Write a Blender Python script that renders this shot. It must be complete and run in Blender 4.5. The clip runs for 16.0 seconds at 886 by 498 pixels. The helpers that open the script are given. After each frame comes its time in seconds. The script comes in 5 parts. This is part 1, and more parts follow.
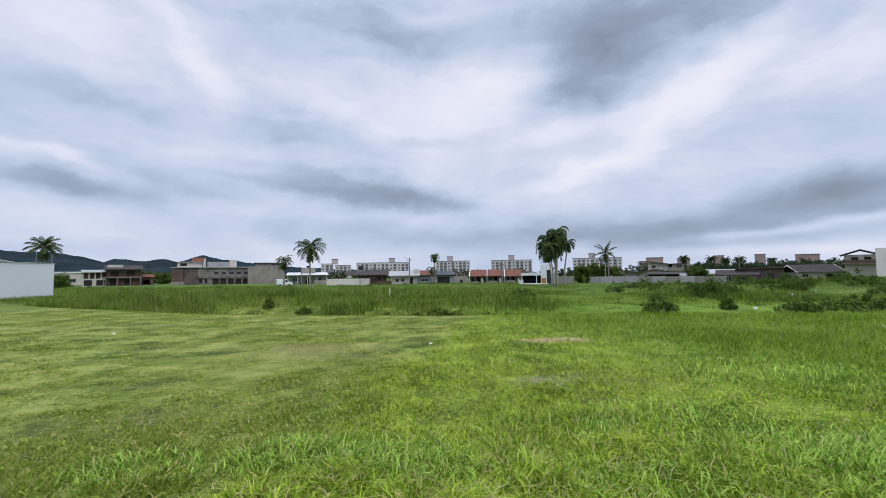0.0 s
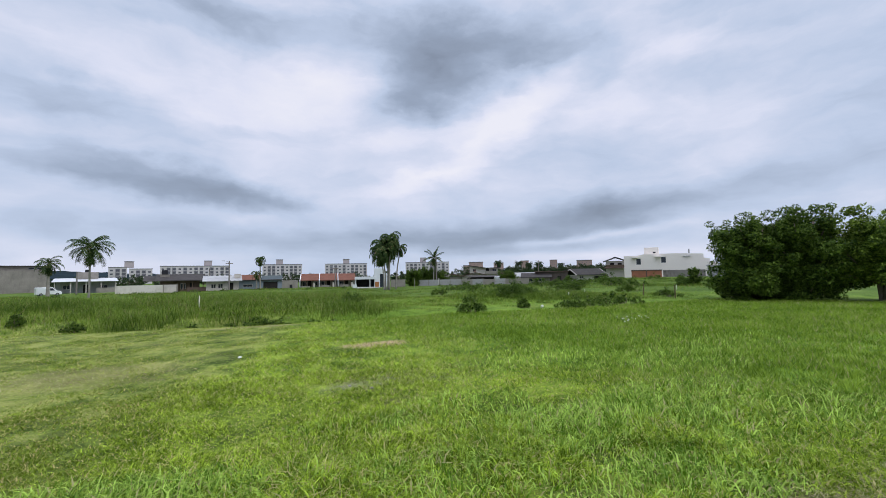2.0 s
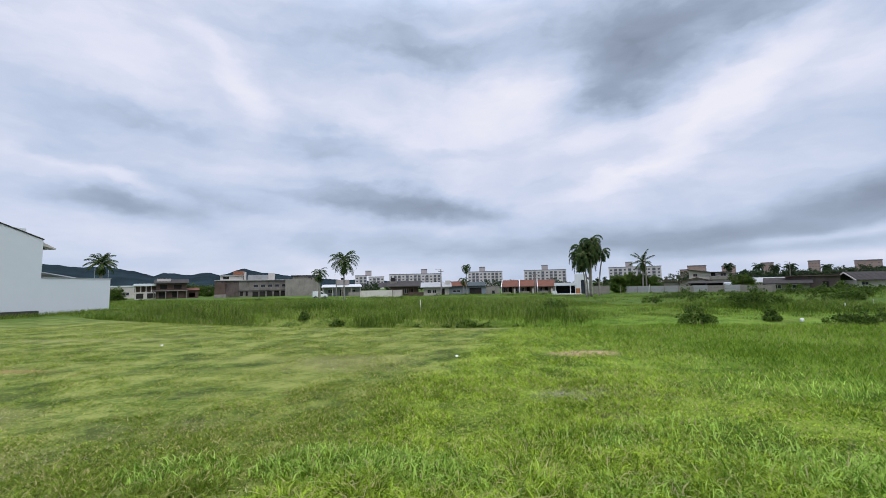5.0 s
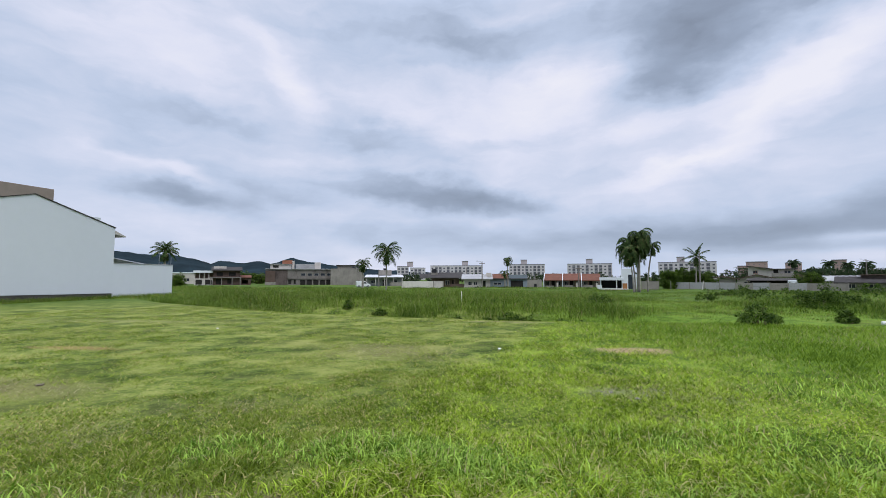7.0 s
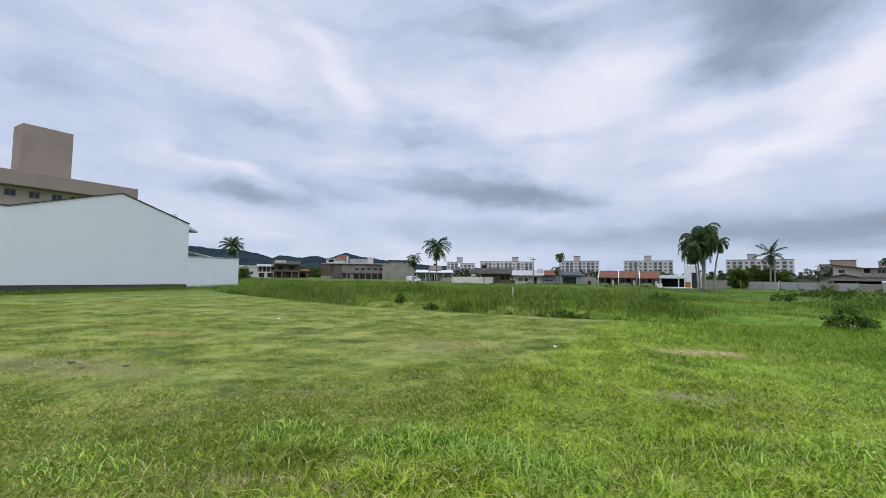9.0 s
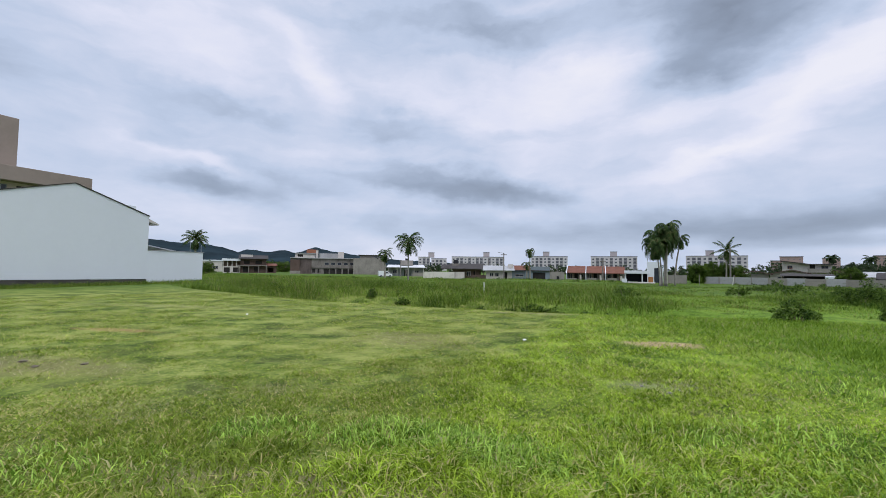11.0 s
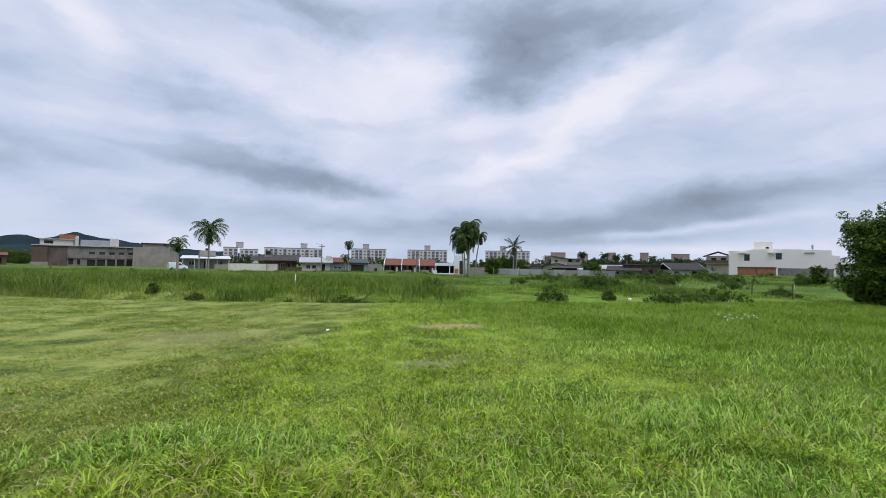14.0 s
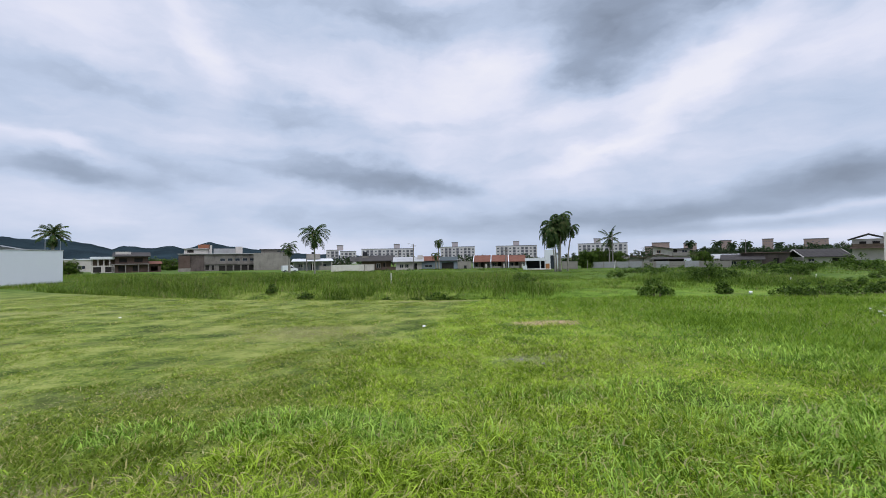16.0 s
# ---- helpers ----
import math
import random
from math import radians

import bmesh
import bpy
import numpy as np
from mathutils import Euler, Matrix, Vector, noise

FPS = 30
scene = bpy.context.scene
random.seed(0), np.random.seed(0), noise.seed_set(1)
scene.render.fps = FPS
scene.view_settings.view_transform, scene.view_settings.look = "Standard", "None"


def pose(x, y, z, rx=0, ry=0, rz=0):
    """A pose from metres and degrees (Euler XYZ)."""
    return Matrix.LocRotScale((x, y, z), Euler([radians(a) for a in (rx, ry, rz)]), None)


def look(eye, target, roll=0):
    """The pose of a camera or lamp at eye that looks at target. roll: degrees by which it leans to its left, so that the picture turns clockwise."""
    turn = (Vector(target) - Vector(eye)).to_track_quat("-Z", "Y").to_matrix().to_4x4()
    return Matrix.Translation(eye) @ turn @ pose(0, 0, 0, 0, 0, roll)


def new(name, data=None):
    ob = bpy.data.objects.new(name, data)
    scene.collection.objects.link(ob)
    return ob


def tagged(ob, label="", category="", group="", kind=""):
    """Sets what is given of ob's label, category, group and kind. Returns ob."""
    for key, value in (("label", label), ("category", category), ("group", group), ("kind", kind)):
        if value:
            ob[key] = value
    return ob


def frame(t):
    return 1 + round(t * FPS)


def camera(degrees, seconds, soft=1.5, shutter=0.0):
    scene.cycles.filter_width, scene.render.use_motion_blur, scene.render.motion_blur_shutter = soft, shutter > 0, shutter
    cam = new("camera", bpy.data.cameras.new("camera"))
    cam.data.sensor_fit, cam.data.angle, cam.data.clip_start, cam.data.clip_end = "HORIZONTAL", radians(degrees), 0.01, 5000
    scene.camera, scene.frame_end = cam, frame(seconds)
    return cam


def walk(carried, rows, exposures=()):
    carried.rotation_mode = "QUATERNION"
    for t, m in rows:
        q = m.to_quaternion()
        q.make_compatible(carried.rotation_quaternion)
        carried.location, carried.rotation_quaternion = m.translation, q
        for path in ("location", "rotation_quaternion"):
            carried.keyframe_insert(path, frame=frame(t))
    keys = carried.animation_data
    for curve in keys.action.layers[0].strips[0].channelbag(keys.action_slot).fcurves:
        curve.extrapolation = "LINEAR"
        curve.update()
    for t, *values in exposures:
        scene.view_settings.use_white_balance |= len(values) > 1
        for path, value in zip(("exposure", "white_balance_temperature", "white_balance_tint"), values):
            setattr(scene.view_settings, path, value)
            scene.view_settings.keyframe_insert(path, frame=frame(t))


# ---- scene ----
cam = camera(93.9, 16.0, soft=0.8)
PATH = [
    (0, (-0.233, 0.146, 1.479), (-0.154, 2.141, 1.599), -0.7),
    (0.5, (-0.229, 0.083, 1.501), (0.041, 2.061, 1.625), -0.7),
    (1, (-0.158, 0.047, 1.517), (0.306, 1.989, 1.643), -0.8),
    (1.5, (-0.039, 0.037, 1.529), (0.639, 1.914, 1.651), -0.9),
    (2, (0.035, -0.06, 1.537), (0.872, 1.752, 1.662), -1.1),
    (2.5, (0.051, -0.139, 1.548), (0.985, 1.625, 1.68), -1.1),
    (3, (0.03, -0.174, 1.539), (0.894, 1.624, 1.688), -0.9),
    (3.5, (0.008, -0.076, 1.542), (0.601, 1.827, 1.712), -0.7),
    (4, (-0.053, -0.07, 1.558), (0.215, 1.903, 1.747), -0.8),
    (4.5, (-0.082, -0.093, 1.562), (-0.031, 1.896, 1.756), -1.2),
    (5, (-0.081, -0.048, 1.538), (-0.155, 1.943, 1.712), -1.2),
    (7.5, (-0.167, 0.108, 1.505), (-0.513, 2.073, 1.641), 0.0),
    (8, (-0.197, 0.151, 1.487), (-0.633, 2.097, 1.628), 0.1),
    (10.3, (-0.229, 0.125, 1.497), (-0.752, 2.054, 1.582), 0.6),
    (10.5, (-0.227, 0.127, 1.489), (-0.718, 2.064, 1.577), 0.6),
    (11, (-0.229, 0.08, 1.491), (-0.603, 2.043, 1.584), 0.7),
    (11.5, (-0.178, 0.043, 1.488), (-0.398, 2.029, 1.588), 1.1),
    (12, (-0.071, 0.04, 1.475), (-0.123, 2.036, 1.58), 1.5),
    (12.5, (0.013, -0.028, 1.47), (0.121, 1.966, 1.58), 1.8),
    (13, (0.049, -0.06, 1.47), (0.312, 1.92, 1.576), 1.8),
    (13.5, (0.071, -0.01, 1.447), (0.454, 1.951, 1.54), 1.5),
    (14, (0.08, 0.009, 1.444), (0.555, 1.951, 1.513), 1.0),
    (14.5, (0.086, -0.02, 1.449), (0.595, 1.913, 1.503), 0.5),
    (15, (0.076, -0.016, 1.445), (0.558, 1.925, 1.494), 0.2),
    (15.5, (0.078, -0.027, 1.445), (0.402, 1.946, 1.496), -0.3),
    (16, (0.031, -0.063, 1.455), (0.085, 1.936, 1.507), -0.9),
]
walk(cam, [(t, look(e, g, r)) for t, e, g, r in PATH])


# ---- world, sun, exposure ----
class Net:
    """Short way to write node trees."""
    def __init__(self, tree):
        self.t = tree
        self.t.nodes.clear()

    def n(self, kind, ins=(), **props):
        node = self.t.nodes.new(kind)
        if "operation" in props:
            node.operation = props["operation"]
        if "use_clamp" in props:
            node.use_clamp = props["use_clamp"]
        if "data_type" in props:
            node.data_type, node.blend_type = props["data_type"], props["blend_type"]
        for k, v in (ins.items() if isinstance(ins, dict) else enumerate(ins)):
            if v is None:
                continue
            if isinstance(v, bpy.types.NodeSocket):
                self.t.links.new(v, node.inputs[k])
            else:
                node.inputs[k].default_value = v
        return node

    def m(self, op, *ins, clamp=False):
        return self.n("ShaderNodeMath", ins, operation=op, use_clamp=clamp).outputs[0]

    def ramp(self, fac, *stops):
        node = self.n("ShaderNodeValToRGB", [fac])
        cr = node.color_ramp
        while len(cr.elements) < len(stops):
            cr.elements.new(0.5)
        for e, (p, c) in zip(cr.elements, stops):
            e.position, e.color = p, ((*c, 1) if len(c) == 3 else c)
        return node.outputs[0]

    def noise(self, vec, scale, detail=4.0, rough=0.55):
        return self.n("ShaderNodeTexNoise", {"Vector": vec, "Scale": scale, "Detail": detail, "Roughness": rough}).outputs[0]

    def mix(self, fac, a, b, blend="MIX"):
        node = self.n("ShaderNodeMix", {0: fac}, data_type="RGBA", blend_type=blend)
        for k, v in ((6, a), (7, b)):
            if isinstance(v, bpy.types.NodeSocket):
                self.t.links.new(v, node.inputs[k])
            else:
                node.inputs[k].default_value = (*v, 1)
        return node.outputs[2]


def step(x, a, b):
    x = np.clip((x - a) / (b - a), 0, 1)
    return x * x * (3 - 2 * x)


SUN_EL, SUN_AZ = 58, 150
world = bpy.data.worlds.new("overcast_sky")
scene.world = world
world.use_nodes = True
N = Net(world.node_tree)
ray = N.n("ShaderNodeTexCoord").outputs["Generated"]
sep = N.n("ShaderNodeSeparateXYZ", [N.n("ShaderNodeVectorMath", [ray], operation="NORMALIZE").outputs[0]]).outputs
el = N.m("ARCSINE", sep[2])
az = N.m("ARCTAN2", sep[0], sep[1])
flat = N.n("ShaderNodeCombineXYZ", [az, N.m("MULTIPLY", el, 1.8), 0.0]).outputs[0]
warp = N.n("ShaderNodeTexNoise", {"Vector": flat, "Scale": 2.0, "Detail": 3.0})
moved = N.n("ShaderNodeVectorMath", [flat, N.n("ShaderNodeVectorMath", [warp.outputs[1], (0.5, 0.5, 0.5)], operation="MULTIPLY").outputs[0]], operation="ADD").outputs[0]
broad = N.noise(moved, 2.0, 4.0, 0.5)
fine = N.noise(moved, 5.5, 6.0, 0.5)
cover = N.m("ADD", N.m("MULTIPLY", broad, 0.62), N.m("MULTIPLY", fine, 0.38))


drag = N.m("MULTIPLY", el, 4.0, clamp=True)


def drift_of(vec, scale, amount):
    n = N.n("ShaderNodeTexNoise", {"Vector": vec, "Scale": scale, "Detail": 5.0, "Roughness": 0.55})
    return N.m("MULTIPLY", N.m("SUBTRACT", n.outputs[0], 0.5), amount)


# cloud edges are torn: bearings and heights wander before the banks are laid out
shifted = N.n("ShaderNodeVectorMath", [flat, (7.3, 2.1, 4.4)], operation="ADD").outputs[0]
az_torn = N.m("ADD", az, N.m("ADD", drift_of(flat, 3.2, 0.22), drift_of(flat, 10.0, 0.10)))
el_torn = N.m("ADD", el, N.m("MULTIPLY", drag, N.m("ADD", drift_of(shifted, 3.2, 0.12), drift_of(shifted, 10.0, 0.06))))


def bank(a, e, wa, we, turn, amount):
    """A cloud bank: bearing, height, half sizes and slant in degrees, and how bright or dark it is."""
    x, y = N.m("SUBTRACT", az_torn, radians(a)), N.m("SUBTRACT", el_torn, radians(e))
    c, s = math.cos(radians(turn)), math.sin(radians(turn))
    u = N.m("DIVIDE", N.m("ADD", N.m("MULTIPLY", x, c), N.m("MULTIPLY", y, s)), radians(wa))
    v = N.m("DIVIDE", N.m("SUBTRACT", N.m("MULTIPLY", y, c), N.m("MULTIPLY", x, s)), radians(we))
    r = N.m("ADD", N.m("MULTIPLY", u, u), N.m("MULTIPLY", v, v))
    return N.m("MULTIPLY", N.m("EXPONENT", N.m("MULTIPLY", r, -1.0)), amount)


# dark undersides of the high banks
HIGH_CLOUDS = ((22.8, 25.6, 8.1, 4.7, 10, -0.42), (20.6, 22.8, 5.4, 1.7, 0, -0.22), (32.8, 29.2, 16.2, 2.7, -3, -0.26), (19.3, 31.8, 8.9, 2.9, 0, -0.16), (-4.5, 29.8, 10.6, 2.8, -5, -0.3), 
               (-11.3, 16.7, 8.2, 1.6, -12, -0.2), (-21.3, 19.0, 6.4, 4.0, -30, -0.17), (-44.2, 16.8, 2.3, 3.1, 0, -0.1), (44.2, 26.5, 6.2, 2.5, -10, -0.14), (-59.0, 19.4, 3.1, 4.5, 0, -0.08))
# long grey bands towards the horizon
LOW_BANDS = ((-11.2, 11.1, 15.4, 1.8, -4, -0.46), (-0.8, 10.1, 7.4, 1.2, 0, -0.19), (-41.5, 9.6, 7.1, 1.4, -8, -0.38), (-28.0, 10.1, 8.2, 1.1, -8, -0.19), (37.1, 5.9, 18.2, 1.7, 3, -0.28), 
             (44.9, 8.1, 8.2, 1.6, 5, -0.27), (3.6, 5.2, 30.5, 2.2, 0, -0.27), (-16.4, 13.6, 10.6, 1.0, -10, -0.16), (55.4, 8.9, 12.9, 1.7, 4, -0.19), (-37.7, 19.3, 7.9, 1.3, -8, -0.19), (38.0, 3.6, 18.0, 1.5, 2, -0.14))
# thin, bright cover between them
BRIGHT_GAPS = ((-28.5, 24.0, 6.5, 2.4, -40, 0.28), (2.0, 23.0, 17.8, 3.5, 0, 0.3), (19.0, 18.4, 14.4, 2.1, 10, 0.16), (36.6, 22.3, 9.4, 2.6, 30, 0.28), (31.2, 17.5, 7.3, 2.3, 25, 0.18), 
               (21.1, 12.8, 11.6, 1.3, 14, 0.26), (48.4, 22.0, 4.7, 3.4, 20, 0.22), (-41.2, 12.3, 6.3, 0.9, -14, 0.26), (-40.1, 4.9, 12.3, 1.7, 0, 0.16), (43.9, 4.5, 11.6, 0.5, 4, 0.26), 
               (42.4, 2.2, 13.1, 0.7, 0, 0.2), (-39.5, 24.0, 7.2, 2.6, -30, 0.18), (55.3, 26.0, 6.6, 2.7, -10, 0.2), (62.2, 16.8, 6.1, 3.2, 10, 0.1), (-49.3, 25.1, 7.4, 2.5, -20, 0.15))

streaky = N.n("ShaderNodeCombineXYZ", [N.m("MULTIPLY", az_torn, 2.2), N.m("MULTIPLY", el_torn, 9.0), 0.0]).outputs[0]
wisps = N.noise(streaky, 1.5, 5.0, 0.55)
tone = N.m("ADD", N.m("MULTIPLY", N.m("SUBTRACT", cover, 0.5), 0.7), 0.635)
tone = N.m("ADD", tone, N.m("MULTIPLY", N.m("SUBTRACT", wisps, 0.5), 0.5))
for row in HIGH_CLOUDS + LOW_BANDS + BRIGHT_GAPS:
    tone = N.m("ADD", tone, bank(*row))
cloud = N.ramp(tone, (0.0, (0.21, 0.25, 0.33)), (0.3, (0.34, 0.41, 0.545)), (0.55, (0.525, 0.613, 0.795)), (0.8, (0.742, 0.772, 0.925)), (1.0, (0.86, 0.862, 0.96)))
# an overcast sky grows brighter towards the zenith
high = N.m("MULTIPLY", N.m("SUBTRACT", sep[2], 0.56), 2.3, clamp=True)
zen = N.m("ADD", 1.0, N.m("MULTIPLY", high, 2.6))
sky = N.n("ShaderNodeTexSky")
sky.sky_type, sky.sun_disc, sky.sun_elevation, sky.sun_rotation = "NISHITA", False, radians(SUN_EL), radians(SUN_AZ)
both = N.mix(0.04, N.mix(1.0, cloud, N.n("ShaderNodeCombineXYZ", [zen, zen, zen]).outputs[0], "MULTIPLY"), N.mix(1.0, sky.outputs[0], (0.1, 0.1, 0.1), "MULTIPLY"))
N.n("ShaderNodeOutputWorld", [N.n("ShaderNodeBackground", [both, 1.0]).outputs[0]])

lamp = bpy.data.lights.new("sun", "SUN")
lamp.energy, lamp.angle, lamp.color = 1.5, radians(35), (1, 0.97, 0.92)
sun = new("sun", lamp)
sun.rotation_euler = (radians(90 - SUN_EL), 0, radians(180 - SUN_AZ))
scene.view_settings.exposure = 0.0

# ---- materials ----
MATS = {}


def mat(name, color, rough=0.8, metal=0.0, var=0.18, scale=3.0, stain=None, bump=0.0, spec=0.08, fine_scale=9.0):
    """A painted, plastered or wooden surface: base colour with broad and fine variation, stains and relief."""
    if name in MATS:
        return MATS[name]
    ma = bpy.data.materials.new(name)
    ma.use_nodes = True
    T = Net(ma.node_tree)
    pos = T.n("ShaderNodeTexCoord").outputs["Object"]
    rnd = T.n("ShaderNodeObjectInfo").outputs["Random"]
    a, b = T.noise(pos, scale / 4, 4), T.noise(pos, scale * fine_scale / 3, 5, 0.65)
    v = T.m("ADD", T.m("MULTIPLY", a, 0.6), T.m("ADD", T.m("MULTIPLY", b, 0.3), T.m("MULTIPLY", rnd, 0.1)))
    lo, hi = [c * (1 - var) for c in color], [min(1, c * (1 + var)) for c in color]
    col = T.ramp(v, (0.32, lo), (0.68, hi))
    if stain:
        wide = T.n("ShaderNodeMapping", {"Vector": pos, "Scale": (0.7, 0.7, 0.4)}).outputs[0]
        k = T.ramp(T.noise(wide, scale * 0.8, 6, 0.7), (0.48, (0, 0, 0)), (0.72, (1, 1, 1)))
        col = T.mix(T.m("MULTIPLY", k, 0.75), col, stain)
    ins = {"Base Color": col, "Roughness": rough, "Metallic": metal, "Specular IOR Level": spec}
    if bump:
        ins["Normal"] = T.n("ShaderNodeBump", {"Strength": bump, "Distance": 0.02, "Height": b}).outputs[0]
    T.n("ShaderNodeOutputMaterial", [T.n("ShaderNodeBsdfPrincipled", ins).outputs[0]])
    MATS[name] = ma
    return ma


def leaf_mat(name, dark, light, dry=None, dry_part=0.1, shine=0.07, through_part=0.3, scale=0.5):
    """Blades and leaves: each one of its own shade, drifting over the ground, partly let through by light."""
    ma = bpy.data.materials.new(name)
    ma.use_nodes = True
    T = Net(ma.node_tree)
    pos = T.n("ShaderNodeNewGeometry")
    rnd = pos.outputs["Random Per Island"]
    drift = T.noise(pos.outputs["Position"], scale, 4)
    patchy = T.noise(pos.outputs["Position"], scale * 6, 3)
    v = T.m("ADD", T.m("MULTIPLY", rnd, 0.85), T.m("MULTIPLY", T.m("SUBTRACT", drift, 0.42), 0.8))
    v = T.m("ADD", v, T.m("MULTIPLY", T.m("SUBTRACT", patchy, 0.5), 1.1))
    clump = T.noise(pos.outputs["Position"], 11.0, 3, 0.6)
    v = T.m("ADD", v, T.m("MULTIPLY", T.m("SUBTRACT", clump, 0.5), 0.9))
    col = T.ramp(v, (0.12, dark), (0.52, [(a + b) * 0.47 for a, b in zip(dark, light)]), (0.92, light))
    if dry:
        k = T.m("GREATER_THAN", T.m("ADD", T.m("FRACT", T.m("MULTIPLY", rnd, 7.31)), T.m("MULTIPLY", drift, 0.5)), 1.25 - dry_part)
        col = T.mix(k, col, dry)
    p = T.n("ShaderNodeBsdfPrincipled", {"Base Color": col, "Roughness": 0.5, "Specular IOR Level": shine})
    tr = T.n("ShaderNodeBsdfTranslucent", [col])
    T.n("ShaderNodeOutputMaterial", [T.n("ShaderNodeMixShader", [through_part, p.outputs[0], tr.outputs[0]]).outputs[0]])
    MATS[name] = ma
    return ma


def ground_mat():
    """Soil and short turf: mown and yellowish on one side of the mowing line, lush on the other, with bare and dry spots."""
    ma = bpy.data.materials.new("turf")
    ma.use_nodes = True
    T = Net(ma.node_tree)
    pos = T.n("ShaderNodeNewGeometry").outputs["Position"]
    s = T.n("ShaderNodeSeparateXYZ", [pos]).outputs
    n4 = T.noise(pos, 0.9, 4)
    n1, n2, n3 = T.noise(pos, 0.35, 5), T.noise(pos, 2.2, 6, 0.65), T.noise(pos, 14, 6, 0.7)
    line = T.m("ADD", T.m("SUBTRACT", s[0], T.m("MULTIPLY", T.m("SUBTRACT", s[1], 5.5), 0.26)), T.m("MULTIPLY", T.m("SUBTRACT", n2, 0.5), 1.1))
    lush = T.m("MULTIPLY", T.m("ADD", line, 1.5), 1.0, clamp=True)
    grain = T.m("ADD", T.m("MULTIPLY", n3, 0.5), T.m("ADD", T.m("MULTIPLY", n2, 0.55), T.m("MULTIPLY", T.m("SUBTRACT", n4, 0.55), 0.6)))
    mown = T.ramp(grain, (0.395, (0.040, 0.062, 0.010)), (0.48, (0.108, 0.150, 0.024)), (0.59, (0.235, 0.255, 0.066)))
    green = T.ramp(grain, (0.395, (0.030, 0.058, 0.006)), (0.48, (0.095, 0.150, 0.014)), (0.59, (0.205, 0.270, 0.036)))
    lines = T.n("ShaderNodeMapping", {"Vector": pos, "Rotation": (0, 0, 0.22), "Scale": (0.16, 1.5, 1.0)}).outputs[0]
    swath = T.ramp(T.noise(lines, 1.0, 5, 0.6), (0.46, (0, 0, 0)), (0.70, (1, 1, 1)))
    mown = T.mix(T.m("MULTIPLY", swath, 0.4), mown, (0.225, 0.215, 0.075))
    col = T.mix(lush, mown, green)
    uncut = T.m("MULTIPLY", T.m("SUBTRACT", T.m("ADD", s[0], T.m("MULTIPLY", s[1], 0.25)), 3.5), 0.2, clamp=True)
    deep = T.ramp(grain, (0.395, (0.045, 0.085, 0.008)), (0.48, (0.100, 0.175, 0.017)), (0.59, (0.150, 0.225, 0.030)))
    col = T.mix(uncut, col, deep)
    yellow = T.ramp(n1, (0.52, (0, 0, 0)), (0.68, (1, 1, 1)))
    col = T.mix(T.m("MULTIPLY", yellow, 0.45), col, (0.17, 0.185, 0.04))

    def spot(x, y, rx, ry, c, keep):
        nonlocal col
        u = T.m("DIVIDE", T.m("SUBTRACT", s[0], x), rx)
        v = T.m("DIVIDE", T.m("SUBTRACT", s[1], y), ry)
        r = T.m("ADD", T.m("MULTIPLY", u, u), T.m("MULTIPLY", v, v))
        r = T.m("ADD", r, T.m("MULTIPLY", T.m("SUBTRACT", n2, 0.5), 2.4))
        k = T.m("MULTIPLY", T.m("SUBTRACT", 1.15, r), keep, clamp=True)
        col = T.mix(k, col, c)

    for row in SPOTS:
        spot(*row)
    reach = T.n("ShaderNodeVectorMath", [pos], operation="LENGTH").outputs[1]
    # soil near the viewer is darkened: gap shade between blades put into its colour
    verge = T.m("MULTIPLY", T.m("SUBTRACT", 6.5, reach), 0.3, clamp=True)
    gap_shade = T.ramp(n3, (0.35, (0.022, 0.026, 0.009)), (0.65, (0.085, 0.090, 0.026)))
    col = T.mix(T.m("MULTIPLY", verge, 0.35), col, gap_shade)
    far = T.m("MULTIPLY", T.m("SUBTRACT", reach, 26.0), 0.08, clamp=True)
    n5 = T.noise(pos, 0.12, 6, 0.65)
    rough = T.ramp(T.m("ADD", T.m("MULTIPLY", n5, 0.7), T.m("MULTIPLY", n4, 0.3)), (0.35, (0.034, 0.064, 0.009)), (0.52, (0.072, 0.120, 0.019)), (0.68, (0.135, 0.182, 0.035)))
    col = T.mix(far, col, rough)
    bump = T.n("ShaderNodeBump", {"Strength": 0.5, "Distance": 0.04, "Height": grain}).outputs[0]
    T.n("ShaderNodeOutputMaterial", [T.n("ShaderNodeBsdfPrincipled", {"Base Color": col, "Roughness": 0.95, "Specular IOR Level": 0.1, "Normal": bump}).outputs[0]])
    return ma


# bare and dry places of the lawn: x, y, half sizes, colour, strength
SPOTS = ((2.6, 9.25, 0.85, 0.42, (0.36, 0.25, 0.15), 1.2), (2.0, 5.95, 1.15, 0.5, (0.19, 0.185, 0.11), 0.7), (-7.3, 5.0, 2.0, 0.6, (0.15, 0.13, 0.06), 0.5),
         (-9.3, 8.0, 1.2, 0.25, (0.26, 0.17, 0.07), 0.8), (-2.4, 8.6, 1.5, 1.0, (0.22, 0.19, 0.08), 0.4), (-1.6, 2.65, 1.6, 0.35, (0.27, 0.23, 0.13), 0.9),
         (4.0, 1.35, 1.2, 0.3, (0.20, 0.17, 0.09), 0.5), (-12.5, 13, 5, 0.5, (0.23, 0.22, 0.09), 0.5), (0.3, 14.6, 1.7, 0.35, (0.21, 0.18, 0.09), 0.8),
         (-0.6, 6.5, 0.5, 0.3, (0.2, 0.17, 0.08), 0.5), (1.5, 4.9, 0.45, 0.2, (0.09, 0.07, 0.04), 0.8))

